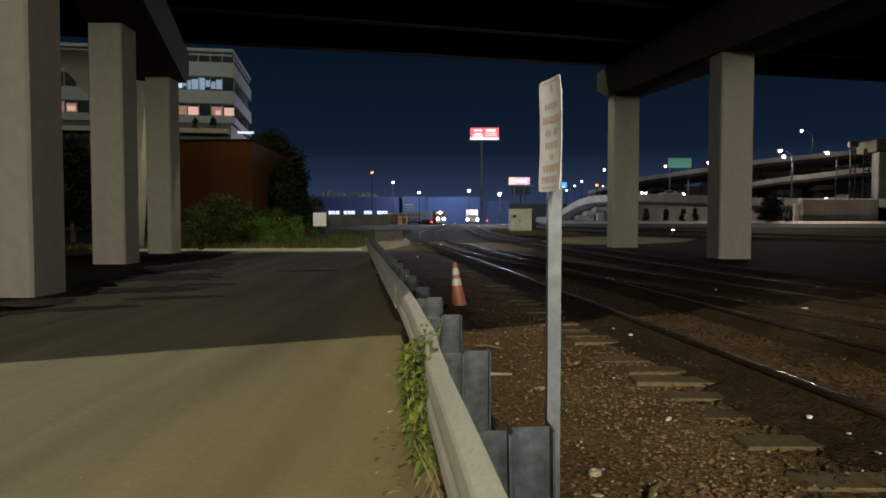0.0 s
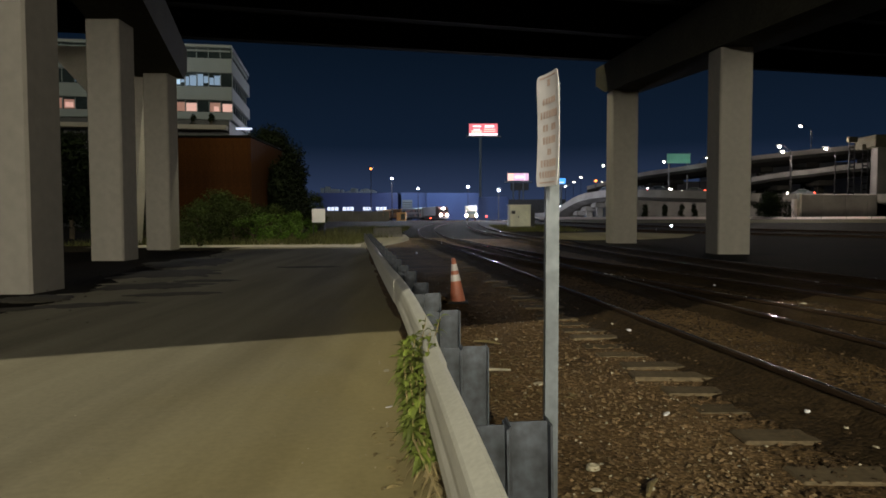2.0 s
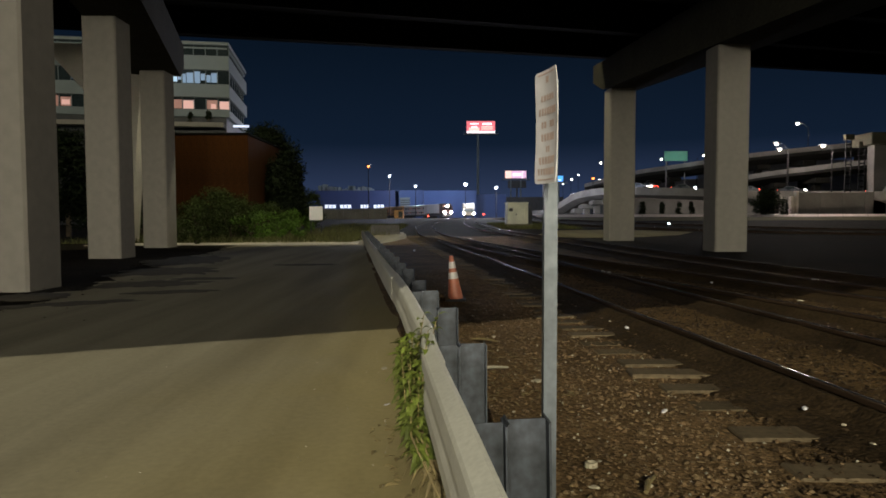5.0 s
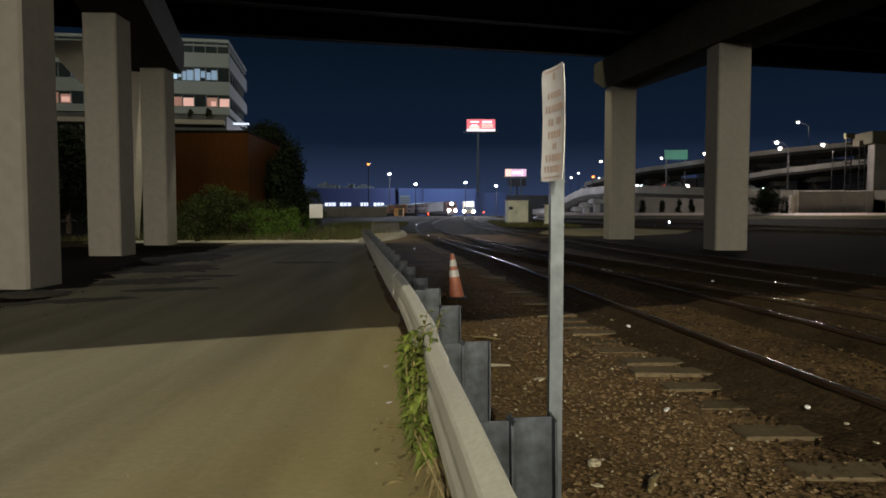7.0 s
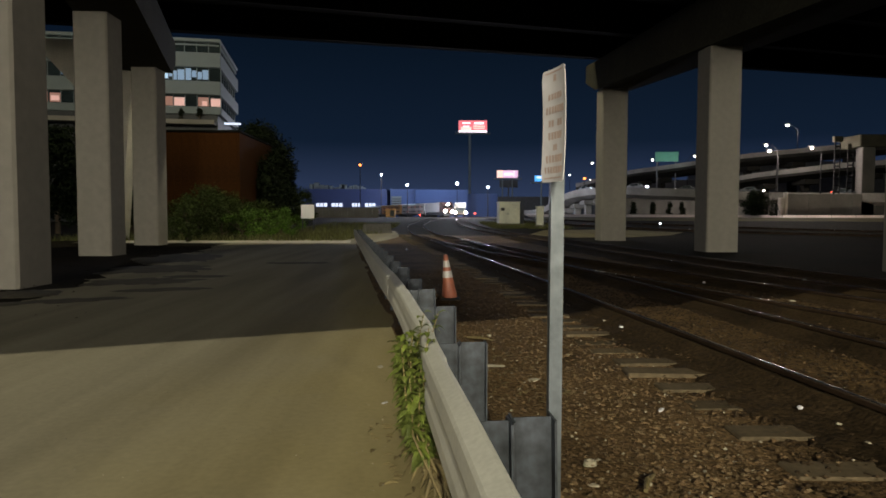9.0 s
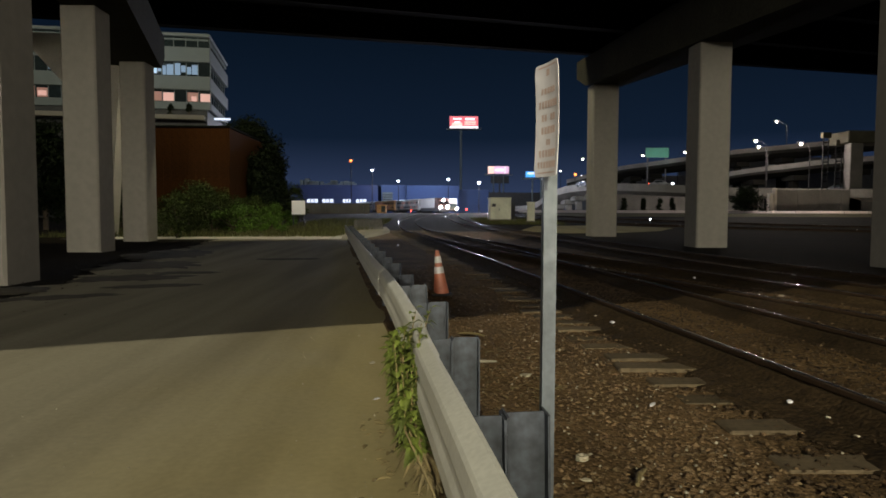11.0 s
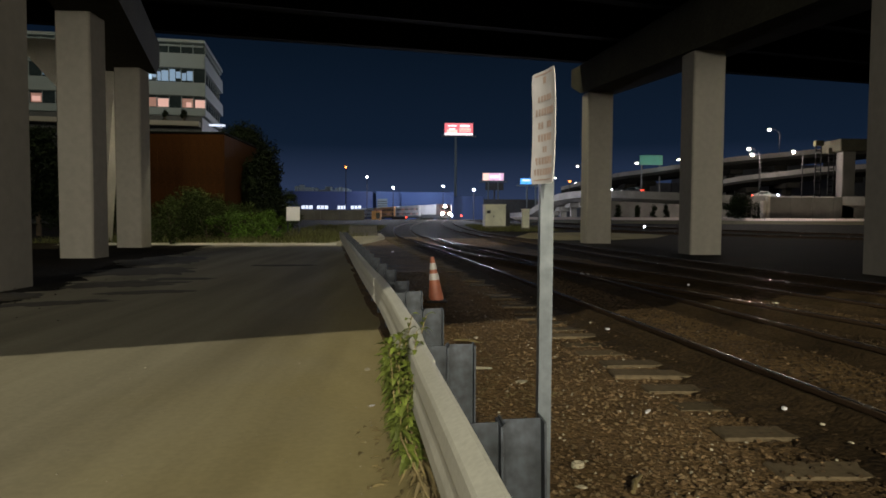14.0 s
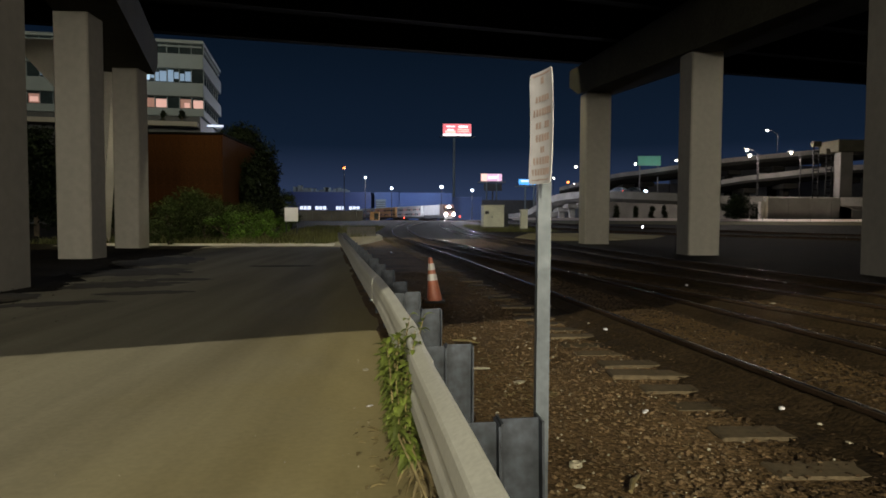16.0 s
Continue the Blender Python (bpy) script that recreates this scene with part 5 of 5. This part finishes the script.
billboard("tall lit billboard with a red and white advertisement", 12.39, 25.29, 39.22, 44.64, 300, 0.95, BOARD_RED, (-0.2,), [
    (0.0, 0.0, 1.0, 0.18, BOARD_WHITE, "white strip"), (0.08, 0.20, 0.45, 0.46, BOARD_PEACH, "pale round shape"), (0.52, 0.30, 0.92, 0.40, BOARD_PEACH, "pale bar"), (0.52, 0.46, 0.92, 0.58, BOARD_PEACH, "pale bar"),
    (0.12, 0.72, 0.42, 0.84, BOARD_WHITE, "white bar"), (0.55, 0.68, 0.88, 0.86, BOARD_WHITE, "white bar"), (0.16, 0.46, 0.38, 0.56, BOARD_WHITE, "white shape")])
billboard("lit billboard with a pale pink and orange advertisement on two posts", 27.94, 36.86, 17.66, 20.79, 280, 0.95, BOARD_PINK, (-0.45, 0.5), [
    (0.0, 0.0, 0.30, 1.0, BOARD_PEACH, "peach panel"), (0.36, 0.35, 0.74, 0.65, BOARD_WHITE, "pale bar"), (0.80, 0.0, 0.83, 1.0, BOARD_WHITE, "white line")])
lower = thing("billboard", "unlit dark billboard under the pink one", "billboard", (33.12, 281, 0.95))
part("face", boxed(-3.9, 0, 13.61 - 0.95, 3.9, 0.5, 16.75 - 0.95, 0.05), DARK_STEEL, lower)
part("post", boxed(-0.3, 0.51, 0, 0.3, 0.9, 15.79 - 0.95), DARK_STEEL, lower)
billboard("blue glowing screen sign on two posts beside the freeway", 39.36, 46.89, 14.62, 16.77, 250, 0.95, BOARD_BLUE, (-0.3, 0.6), [
    (0.1, 0.5, 0.5, 0.85, WINDOW_WHITE, "pale bar"), (0.55, 0.15, 0.9, 0.4, WINDOW_WHITE, "pale bar")])
small = thing("shop_sign", "small glowing orange sign by the freeway", "sign", (37.34, 200, 0.95))
part("face", boxed(-1.4, 0, 3.00 - 0.95, 1.4, 0.3, 4.21 - 0.95), BOARD_ORANGE, small)
part("post", boxed(-0.1, 0.31, 0, 0.1, 0.5, 4.03 - 0.95), DARK_STEEL, small)

# ---- freeway ramps ----
def ramp(label, points, width=7.0, deep=1.4, piers=(), foot=0.9, mat=PALE_CONCRETE, road_mat=CONCRETE, wall=1.0):
    """A concrete ramp along points of its near parapet's top."""
    ob = thing("freeway_ramp", label, "freeway ramp", group="ramps of the freeway", kind="structure")
    line = curve(points, 3.0)
    if (line[-1] - line[0]).x < 0:
        line = line[::-1]
    # The line runs left to right, so the far side lies to its left.
    part("near_parapet", sweep(bmesh.new(), line, [(0.0, 0.0), (-0.25, 0.0), (-0.25, -wall), (0.0, -wall)]), mat, ob)
    part("roadway", sweep(bmesh.new(), line, [(0.0, -0.004 - wall), (-width, -0.004 - wall), (-width, -1.004 - deep * 0.45), (-width * 0.75, -1.0 - deep), (-width * 0.25, -1.0 - deep), (0.0, -1.004 - deep * 0.45)]), road_mat, ob)
    part("far_parapet", sweep(bmesh.new(), line, [(-width + 0.25, 0.0), (-width, 0.0), (-width, -wall), (-width + 0.25, -wall)]), mat, ob)
    turns = aside(line)
    for f in piers:
        i = min(len(line) - 1, int(f * len(line)))
        c = line[i] - turns[i][1] * width / 2
        bm = bmesh.new()
        box(bm, c.x - 0.7, c.y - 0.7, foot - 0.5, c.x + 0.7, c.y + 0.7, c.z - 1.0 - deep + 0.02, 0.08)
        box(bm, c.x - 1.5, c.y - width * 0.32, c.z - 2.1 - deep, c.x + 1.5, c.y + width * 0.32, c.z - 1.0 - deep + 0.004, 0.1)
        part("pier", bm, road_mat, ob)
    return ob


LOW_RAMP = [(32.21, 240, 3.4), (31.32, 200, 3.34), (30.26, 175, 3.99), (31.09, 165, 5.54), (32.81, 155, 7.15), (36.43, 146, 7.69), (41.08, 138, 7.45), (52.52, 131, 6.80), (61.30, 127, 6.20), (72.46, 121, 5.86), (82.48, 112, 5.52), (98.34, 94, 5.2), (118.74, 76, 5.2)]
ramp("pale curved freeway ramp on short piers", LOW_RAMP, 8, 1.2, (0.24, 0.27, 0.31, 0.34, 0.37, 0.40, 0.43, 0.46), mat=RAMP_CONCRETE, road_mat=RAMP_CONCRETE, wall=0.55)
# Dim sides and shaded undersides of the upper ramps are put into their colours.
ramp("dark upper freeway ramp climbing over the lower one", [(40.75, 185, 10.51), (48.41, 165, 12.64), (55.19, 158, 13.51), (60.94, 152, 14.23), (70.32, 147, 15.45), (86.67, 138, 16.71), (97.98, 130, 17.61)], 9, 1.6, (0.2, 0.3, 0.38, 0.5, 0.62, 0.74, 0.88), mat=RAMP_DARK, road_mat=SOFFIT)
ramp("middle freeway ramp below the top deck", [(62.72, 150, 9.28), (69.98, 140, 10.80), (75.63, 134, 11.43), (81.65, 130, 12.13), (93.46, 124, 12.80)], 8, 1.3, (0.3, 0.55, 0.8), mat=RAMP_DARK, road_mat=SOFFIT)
tower = thing("freeway_pier", "tall pale freeway pier with a broad head", "bridge pier", (78.48, 118, 0.9), kind="structure")
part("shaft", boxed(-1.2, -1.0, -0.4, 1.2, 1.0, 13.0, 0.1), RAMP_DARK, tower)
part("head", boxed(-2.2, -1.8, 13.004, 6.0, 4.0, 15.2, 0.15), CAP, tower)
for k, (px, h) in enumerate(((1506, 262), (1530, 275))):
    mastlike = thing("cable_tower", "slim dark lattice mast against the freeway", "mast", ((px - 784) / 1162 * 119, 119, 0.9), group="lattice masts")
    top = 1.28 + (396 - h) / 1162 * 119 - 0.9
    for sx in (-0.5, 0.5):
        part("leg", boxed(sx - 0.08, -0.08, 0, sx + 0.08, 0.08, top), POLE, mastlike)
    for j in range(12):
        part("rung", boxed(-0.419, -0.05, j * top / 12 + 0.2, 0.419, 0.05, j * top / 12 + 0.45), POLE, mastlike)
    part("head_box", boxed(-0.8, -0.4, top + 0.002, 0.8, 0.4, top + 1.0, 0.05), CAP, mastlike)

# Retaining wall, low barrier and the road below the freeway.
retain = thing("retaining_wall", "long pale concrete retaining wall under the freeway", "wall", (0, 117, 0.9), kind="structure")
for k in range(10):
    x = 63.82 + k * 4.0
    part("panel", boxed(x, 0, -0.4, x + 3.96, 0.5, 5.51 - 0.9, 0.04), RAMP_CONCRETE, retain)
part("pilaster", boxed(62.41, -0.5, -0.4, 63.01, 0.45, 4.80 - 0.9, 0.05), PALE_CONCRETE, retain)
part("pilaster", boxed(63.32, -0.6, -0.4, 63.72, 0.45, 5.71 - 0.9, 0.05), PALE_CONCRETE, retain)
back = thing("retaining_wall", "recessed grey wall in the shade under the ramp", "wall", (0, 148, 0.9), kind="structure")
for k in range(16):
    x = 37.69 + k * 2.6
    part("panel", boxed(x, 0, -0.4, x + 2.57, 0.4, 5.61 - 0.9), RAMP_CONCRETE, back)
for k in range(12):
    marker = thing("marker_post", "short white marker post at the edge of the access road", "marker post", (33.0 + 4.1 * k, 106.9, 1.2), group="marker posts along the access road")
    part("post", boxed(-0.05, -0.04, -0.1, 0.05, 0.04, 0.50, 0.01), WHITE_PAINT, marker)
    part("reflector", boxed(-0.035, -0.052, 0.36, 0.035, -0.042, 0.46), REFLECTIVE, marker, "pale reflector")
# Dark backdrop added behind the ramps to close off the sky there.
backdrop = thing("dark_backdrop", "long dark backdrop blocks added behind the freeway ramps", "building", (0, 200, 0.9))
part("wing", boxed(53.51, 0, 0, 93.95, 40, 12.64 - 0.9), DARK_STEEL, backdrop)
part("wing", boxed(94.12, 0, 0, 174.83, 40, 18.49 - 0.9), DARK_STEEL, backdrop)
def strip(name, profile, mat, label, category):
    """A long strip across the far side of the yard: rows of y and z."""
    bm = bmesh.new()
    ribs = [[bm.verts.new((x, y + 0.4 * math.sin(x * 0.11), z)) for y, z in profile] for x in range(16, 140, 4)]
    for a, b in zip(ribs, ribs[1:]):
        for i in range(len(profile) - 1):
            bm.faces.new((a[i], a[i + 1], b[i + 1], b[i]))
    return tagged(part(name, bm, mat), label, category, kind="structure")


strip("grass_bank", [(94, 0.70), (99, 0.93), (106.7, 1.225), (107.1, 1.21)], BANK_EARTH, "low olive grassy bank below the access road", "ground")
strip("access_road", [(107.0, 1.20), (107.05, 1.25), (113.6, 1.66), (119.0, 1.60)], ACCESS_ROAD, "pale concrete access road along the foot of the freeway", "road")
gantry = thing("road_sign", "green freeway sign on a steel gantry", "road sign", (55.97, 156, 0.9))
part("panel", boxed(-2.75, -0.1, 14.43 - 0.9, 2.75, 0.1, 16.71 - 0.9, 0.02), SIGN_GREEN, gantry)
for x in (-2.2, 2.2):
    part("post", boxed(x - 0.12, 0.11, 0, x + 0.12, 0.35, 16.45 - 0.9), DARK_STEEL, gantry)
# Added lamp in front of the green panel to brighten it.
lamp("sign_fill", (55.97, 153.0, 13.49), 170, (0.8, 1.0, 0.95), 0.2)

# ---- parked vehicle with its headlights on ----
truck = thing("box_truck", "white box truck facing the tracks with its headlights on", "truck", (9.17, 205, 0.95))
part("cargo_box", boxed(-1.75, 1.2, 1.0, 1.75, 8.0, 4.6, 0.08), PALE_CONCRETE, truck)
part("cab", boxed(-1.6, -0.6, 0.55, 1.6, 1.19, 3.0, 0.2), CAP, truck)
part("windscreen", boxed(-1.35, -0.64, 1.9, 1.35, -0.605, 2.75), GLASS, truck)
for x in (-1.55, 1.55):
    part("headlight", ball(bmesh.new(), (x, -0.75, 1.45), 0.32, 0.9), BEAM_LIGHT, truck, "glaring headlight", True)
    for y in (0.3, 6.4):
        part("wheel", tube(bmesh.new(), (x * 0.85 - 0.15, y, 0.5), (x * 0.85 + 0.15, y, 0.5), 0.5, None, 14), BLACK_RUBBER, truck)
# Last row: a glint on the ground, drawn as a pale ball.
for k, (px, py, d, m) in enumerate([(862, 391, 140, TAIL), (1190, 408, 62, LAMP_WHITE), (915, 392, 150, TAIL), (764, 394, 120, TAIL), (739, 467, 24, REFLECTIVE)]):
    x = (px - 784) / 1162 * d
    z = 1.28 + (396 - py) / 1162 * d
    s = thing("signal_or_glint", "small signal light or drawn glint on a short post beside the tracks", "signal", (x, d, land(x, d)), group="small signals beside the tracks")
    top = max(0.06, z - land(x, d))
    part("post", boxed(-0.04, -0.04, -0.1, 0.04, 0.04, top), DARK_STEEL, s)
    part("lens", ball(bmesh.new(), (0, -0.06, top), 0.0011 * d + 0.01, 0.9, 8), m, s, "glowing lens")


# ---- trains and cars that move ----
def coach(label, paint, seed):
    """A two-deck coach, front towards its own -y."""
    rng = random.Random(seed)
    ob = thing("passenger_coach", label, "train coach", group="coaches of the train")
    part("body", boxed(-1.5, -12.8, 0.75, 1.5, 12.8, 3.85, 0.26), paint, ob)
    part("underframe", boxed(-1.3, -10.5, 0.35, 1.3, 10.5, 0.748), DARK_STEEL, ob)
    for side in (-1, 1):
        for z0 in (1.30, 2.60):
            for k in range(12):
                y = -11.2 + k * 1.9
                x0, x1 = sorted((side * 1.503, side * 1.53))
                lit = rng.random() < 0.35
                part("window", boxed(x0, y, z0, x1, y + 1.2, z0 + 0.5), WINDOW_WARM if lit else DARK_STEEL, ob)
    for y in (-9.2, 9.2):
        bogie = part("bogie", boxed(-1.1, y - 1.6, 0.3, 1.1, y + 1.6, 0.62, 0.05), DARK_STEEL, ob)
        for dy in (-1.2, 1.2):
            part("wheel", tube(bmesh.new(), (-0.8, y + dy, 0.45), (0.8, y + dy, 0.45), 0.45, None, 14), DARK_STEEL, bogie)
    return ob


def locomotive():
    ob = thing("locomotive", "dark passenger locomotive with three headlights lit", "locomotive")
    part("body", boxed(-1.5, -5.2, 1.2, 1.5, 8.5, 3.80, 0.15), STAINLESS, ob)
    bm = bmesh.new()
    side = [(-5.2, 1.2), (-8.4, 1.2), (-8.6, 1.5), (-8.3, 2.4), (-7.4, 3.55), (-6.6, 3.85), (-5.2, 3.85)]
    l, r = [[bm.verts.new((x, y, z)) for y, z in side] for x in (-1.48, 1.48)]
    bm.faces.new(l)
    bm.faces.new(r[::-1])
    for i in range(7):
        j = (i + 1) % 7
        bm.faces.new((l[i], l[j], r[j], r[i]))
    part("cab", bm, LOCO_RED, ob, "dark red cab nose")
    part("windscreen", boxed(-1.1, -8.28, 2.45, 1.1, -7.85, 2.95, 0.02), GLASS, ob)
    part("pilot", boxed(-1.4, -8.5, 0.25, 1.4, -7.8, 1.195, 0.08), DARK_STEEL, ob, "dark buffer plate")
    part("headlight", ball(bmesh.new(), (0, -7.95, 3.22), 0.30, 0.9), BEAM_LIGHT, ob, "glaring upper headlight", True)
    for x in (-0.95, 0.95):
        part("headlight", ball(bmesh.new(), (x, -8.62, 1.45), 0.30, 0.9), BEAM_LIGHT, ob, "glaring lower headlight", True)
    part("underframe", boxed(-1.3, -7.6, 0.4, 1.3, 8.3, 1.195), DARK_STEEL, ob)
    for y in (-5, 5.5):
        bogie = part("bogie", boxed(-1.1, y - 1.9, 0.3, 1.1, y + 1.9, 0.398, 0.02), DARK_STEEL, ob)
        for dy in (-1.4, 1.4):
            part("wheel", tube(bmesh.new(), (-0.8, y + dy, 0.5), (0.8, y + dy, 0.5), 0.5, None, 14), DARK_STEEL, bogie)
    return ob


def car(label, paint, lights=None, front=True, rear=True):
    """A car, front towards its own -y."""
    ob = thing("car", label, "car", group="cars on the freeway")
    bm = bmesh.new()
    side = [(-2.2, 0.35), (-2.25, 0.7), (-1.1, 0.92), (-0.5, 1.42), (0.9, 1.45), (1.6, 1.0), (2.2, 0.9), (2.25, 0.35)]
    l, r = [[bm.verts.new((x, y, z)) for y, z in side] for x in (-0.88, 0.88)]
    bm.faces.new(l)
    bm.faces.new(r[::-1])
    for i in range(8):
        j = (i + 1) % 8
        bm.faces.new((l[i], l[j], r[j], r[i]))
    part("body", bm, paint, ob)
    part("cabin_glass", boxed(-0.9, -0.55, 0.98, 0.9, 1.05, 1.34), GLASS, ob)
    for x in (-0.85, 0.85):
        for y in (-1.4, 1.4):
            part("wheel", tube(bmesh.new(), (x - 0.1, y, 0.33), (x + 0.1, y, 0.33), 0.33, None, 12), BLACK_RUBBER, ob)
        if front:
            part("headlight", ball(bmesh.new(), (x * 0.75, -2.25, 0.72), 0.19, 0.8, 10), lights or HEADLIGHT, ob, "lit headlight")
        if rear:
            part("tail_light", ball(bmesh.new(), (x * 0.8, 2.25, 0.78), 0.11, 0.8, 10), TAIL, ob, "red tail light")
    return ob


def motions():
    """The train rolls slowly out of the yard towards the bridge; cars pass on the freeway."""
    turn = math.degrees(math.atan2(9.05, 30.0))
    travel = [(0.0, 0.0), (3.5, 7.4), (6.3, 12.8), (9.0, 18.2), (11.5, 22.6), (14.0, 27.3), (16.0, 31.3)]
    loco = locomotive()
    walk(loco, [(t, pose(*train_line(8.6 - s), 0, 0, turn)) for t, s in travel])
    coaches = [coach("pale steel two-deck coach behind the locomotive", STAINLESS, 1), coach("two-deck coach in the train, orange lamplight coloured into its sides", TRUCK_ORANGE, 2), coach("pale steel two-deck coach in the train", STAINLESS, 3), coach("pale steel two-deck coach at the end of the train", CLADDING, 4)]
    # The line bends, so that the rear coaches lie further round.
    for k, ob in enumerate(coaches):
        rows = []
        for t, s in travel:
            back = 17.8 + 13 + 26.6 * k - s
            place = train_line(back)
            slant = math.degrees(math.atan(0.00077 * max(0.0, back)))
            rows.append((t, pose(*place, 0, 0, turn + slant)))
        walk(ob, rows)
    # Cars on the lower ramp: seconds, and the bearing at which each one passes.
    line = curve(LOW_RAMP, 0.5)
    turns = aside(line)
    for label, paint, lights, lane, rows in (
        ("pale car with cool white headlights on the lower ramp", CAR_PALE, COOL_HEADLIGHT, 2.2, [(0, 1185), (1.5, 1247), (3, 1342), (4, 1442), (6, 1700), (16, 2540)]),
        ("dark car with warm headlights on the lower ramp", CAR_DARK, HEADLIGHT, 2.2, [(0, 1112), (1, 1138), (2, 1163), (3.5, 1215), (6, 1570), (16, 2440)]),
        ("dark car with cool white headlights on the lower ramp", CAR_DARK, COOL_HEADLIGHT, 2.2, [(0, 1085), (2.5, 1132), (4, 1173), (7, 1335), (7.5, 1366), (8.5, 1460), (9, 1518), (16, 2340)]),
        ("dark car with warm headlights on the lower ramp", CAR_DARK, HEADLIGHT, 2.2, [(0, 1040), (4, 1100), (6.5, 1180), (7, 1200), (8, 1268), (11, 1530), (16, 2200)]),
        ("pale car with cool white headlights on the lower ramp", CAR_PALE, COOL_HEADLIGHT, 2.2, [(0, 1000), (8.5, 1132), (9, 1141), (11.5, 1230), (13, 1328), (14, 1412), (15, 1525), (16, 1650)]),
        ("dark car with cool white headlights on the lower ramp", CAR_DARK, COOL_HEADLIGHT, 2.2, [(0, 960), (8, 1040), (15, 1130), (16, 1171)]),
        ("dark car with red tail lights on the lower ramp", CAR_DARK, HEADLIGHT, 5.6, [(0, 1300), (2, 1222), (3.5, 1173), (6, 1100), (16, 985)]),
        ("dark car with red tail lights on the lower ramp", CAR_DARK, HEADLIGHT, 5.6, [(0, 1480), (8, 1250), (16, 1120)]),
    ):
        ob = car(label, paint, lights)
        keys = []
        for t, px in rows:
            i = min(range(len(line)), key=lambda j: abs(line[j].x / line[j].y - (px - 784) / 1162.3))
            d, s = turns[i]
            p = line[i] - s * lane - Vector((0, 0, 0.55))
            d = d if lane < 4 else -d
            keys.append((t, pose(*p, 0, 0, math.degrees(math.atan2(d.x, -d.y)))))
        walk(ob, keys)


motions()
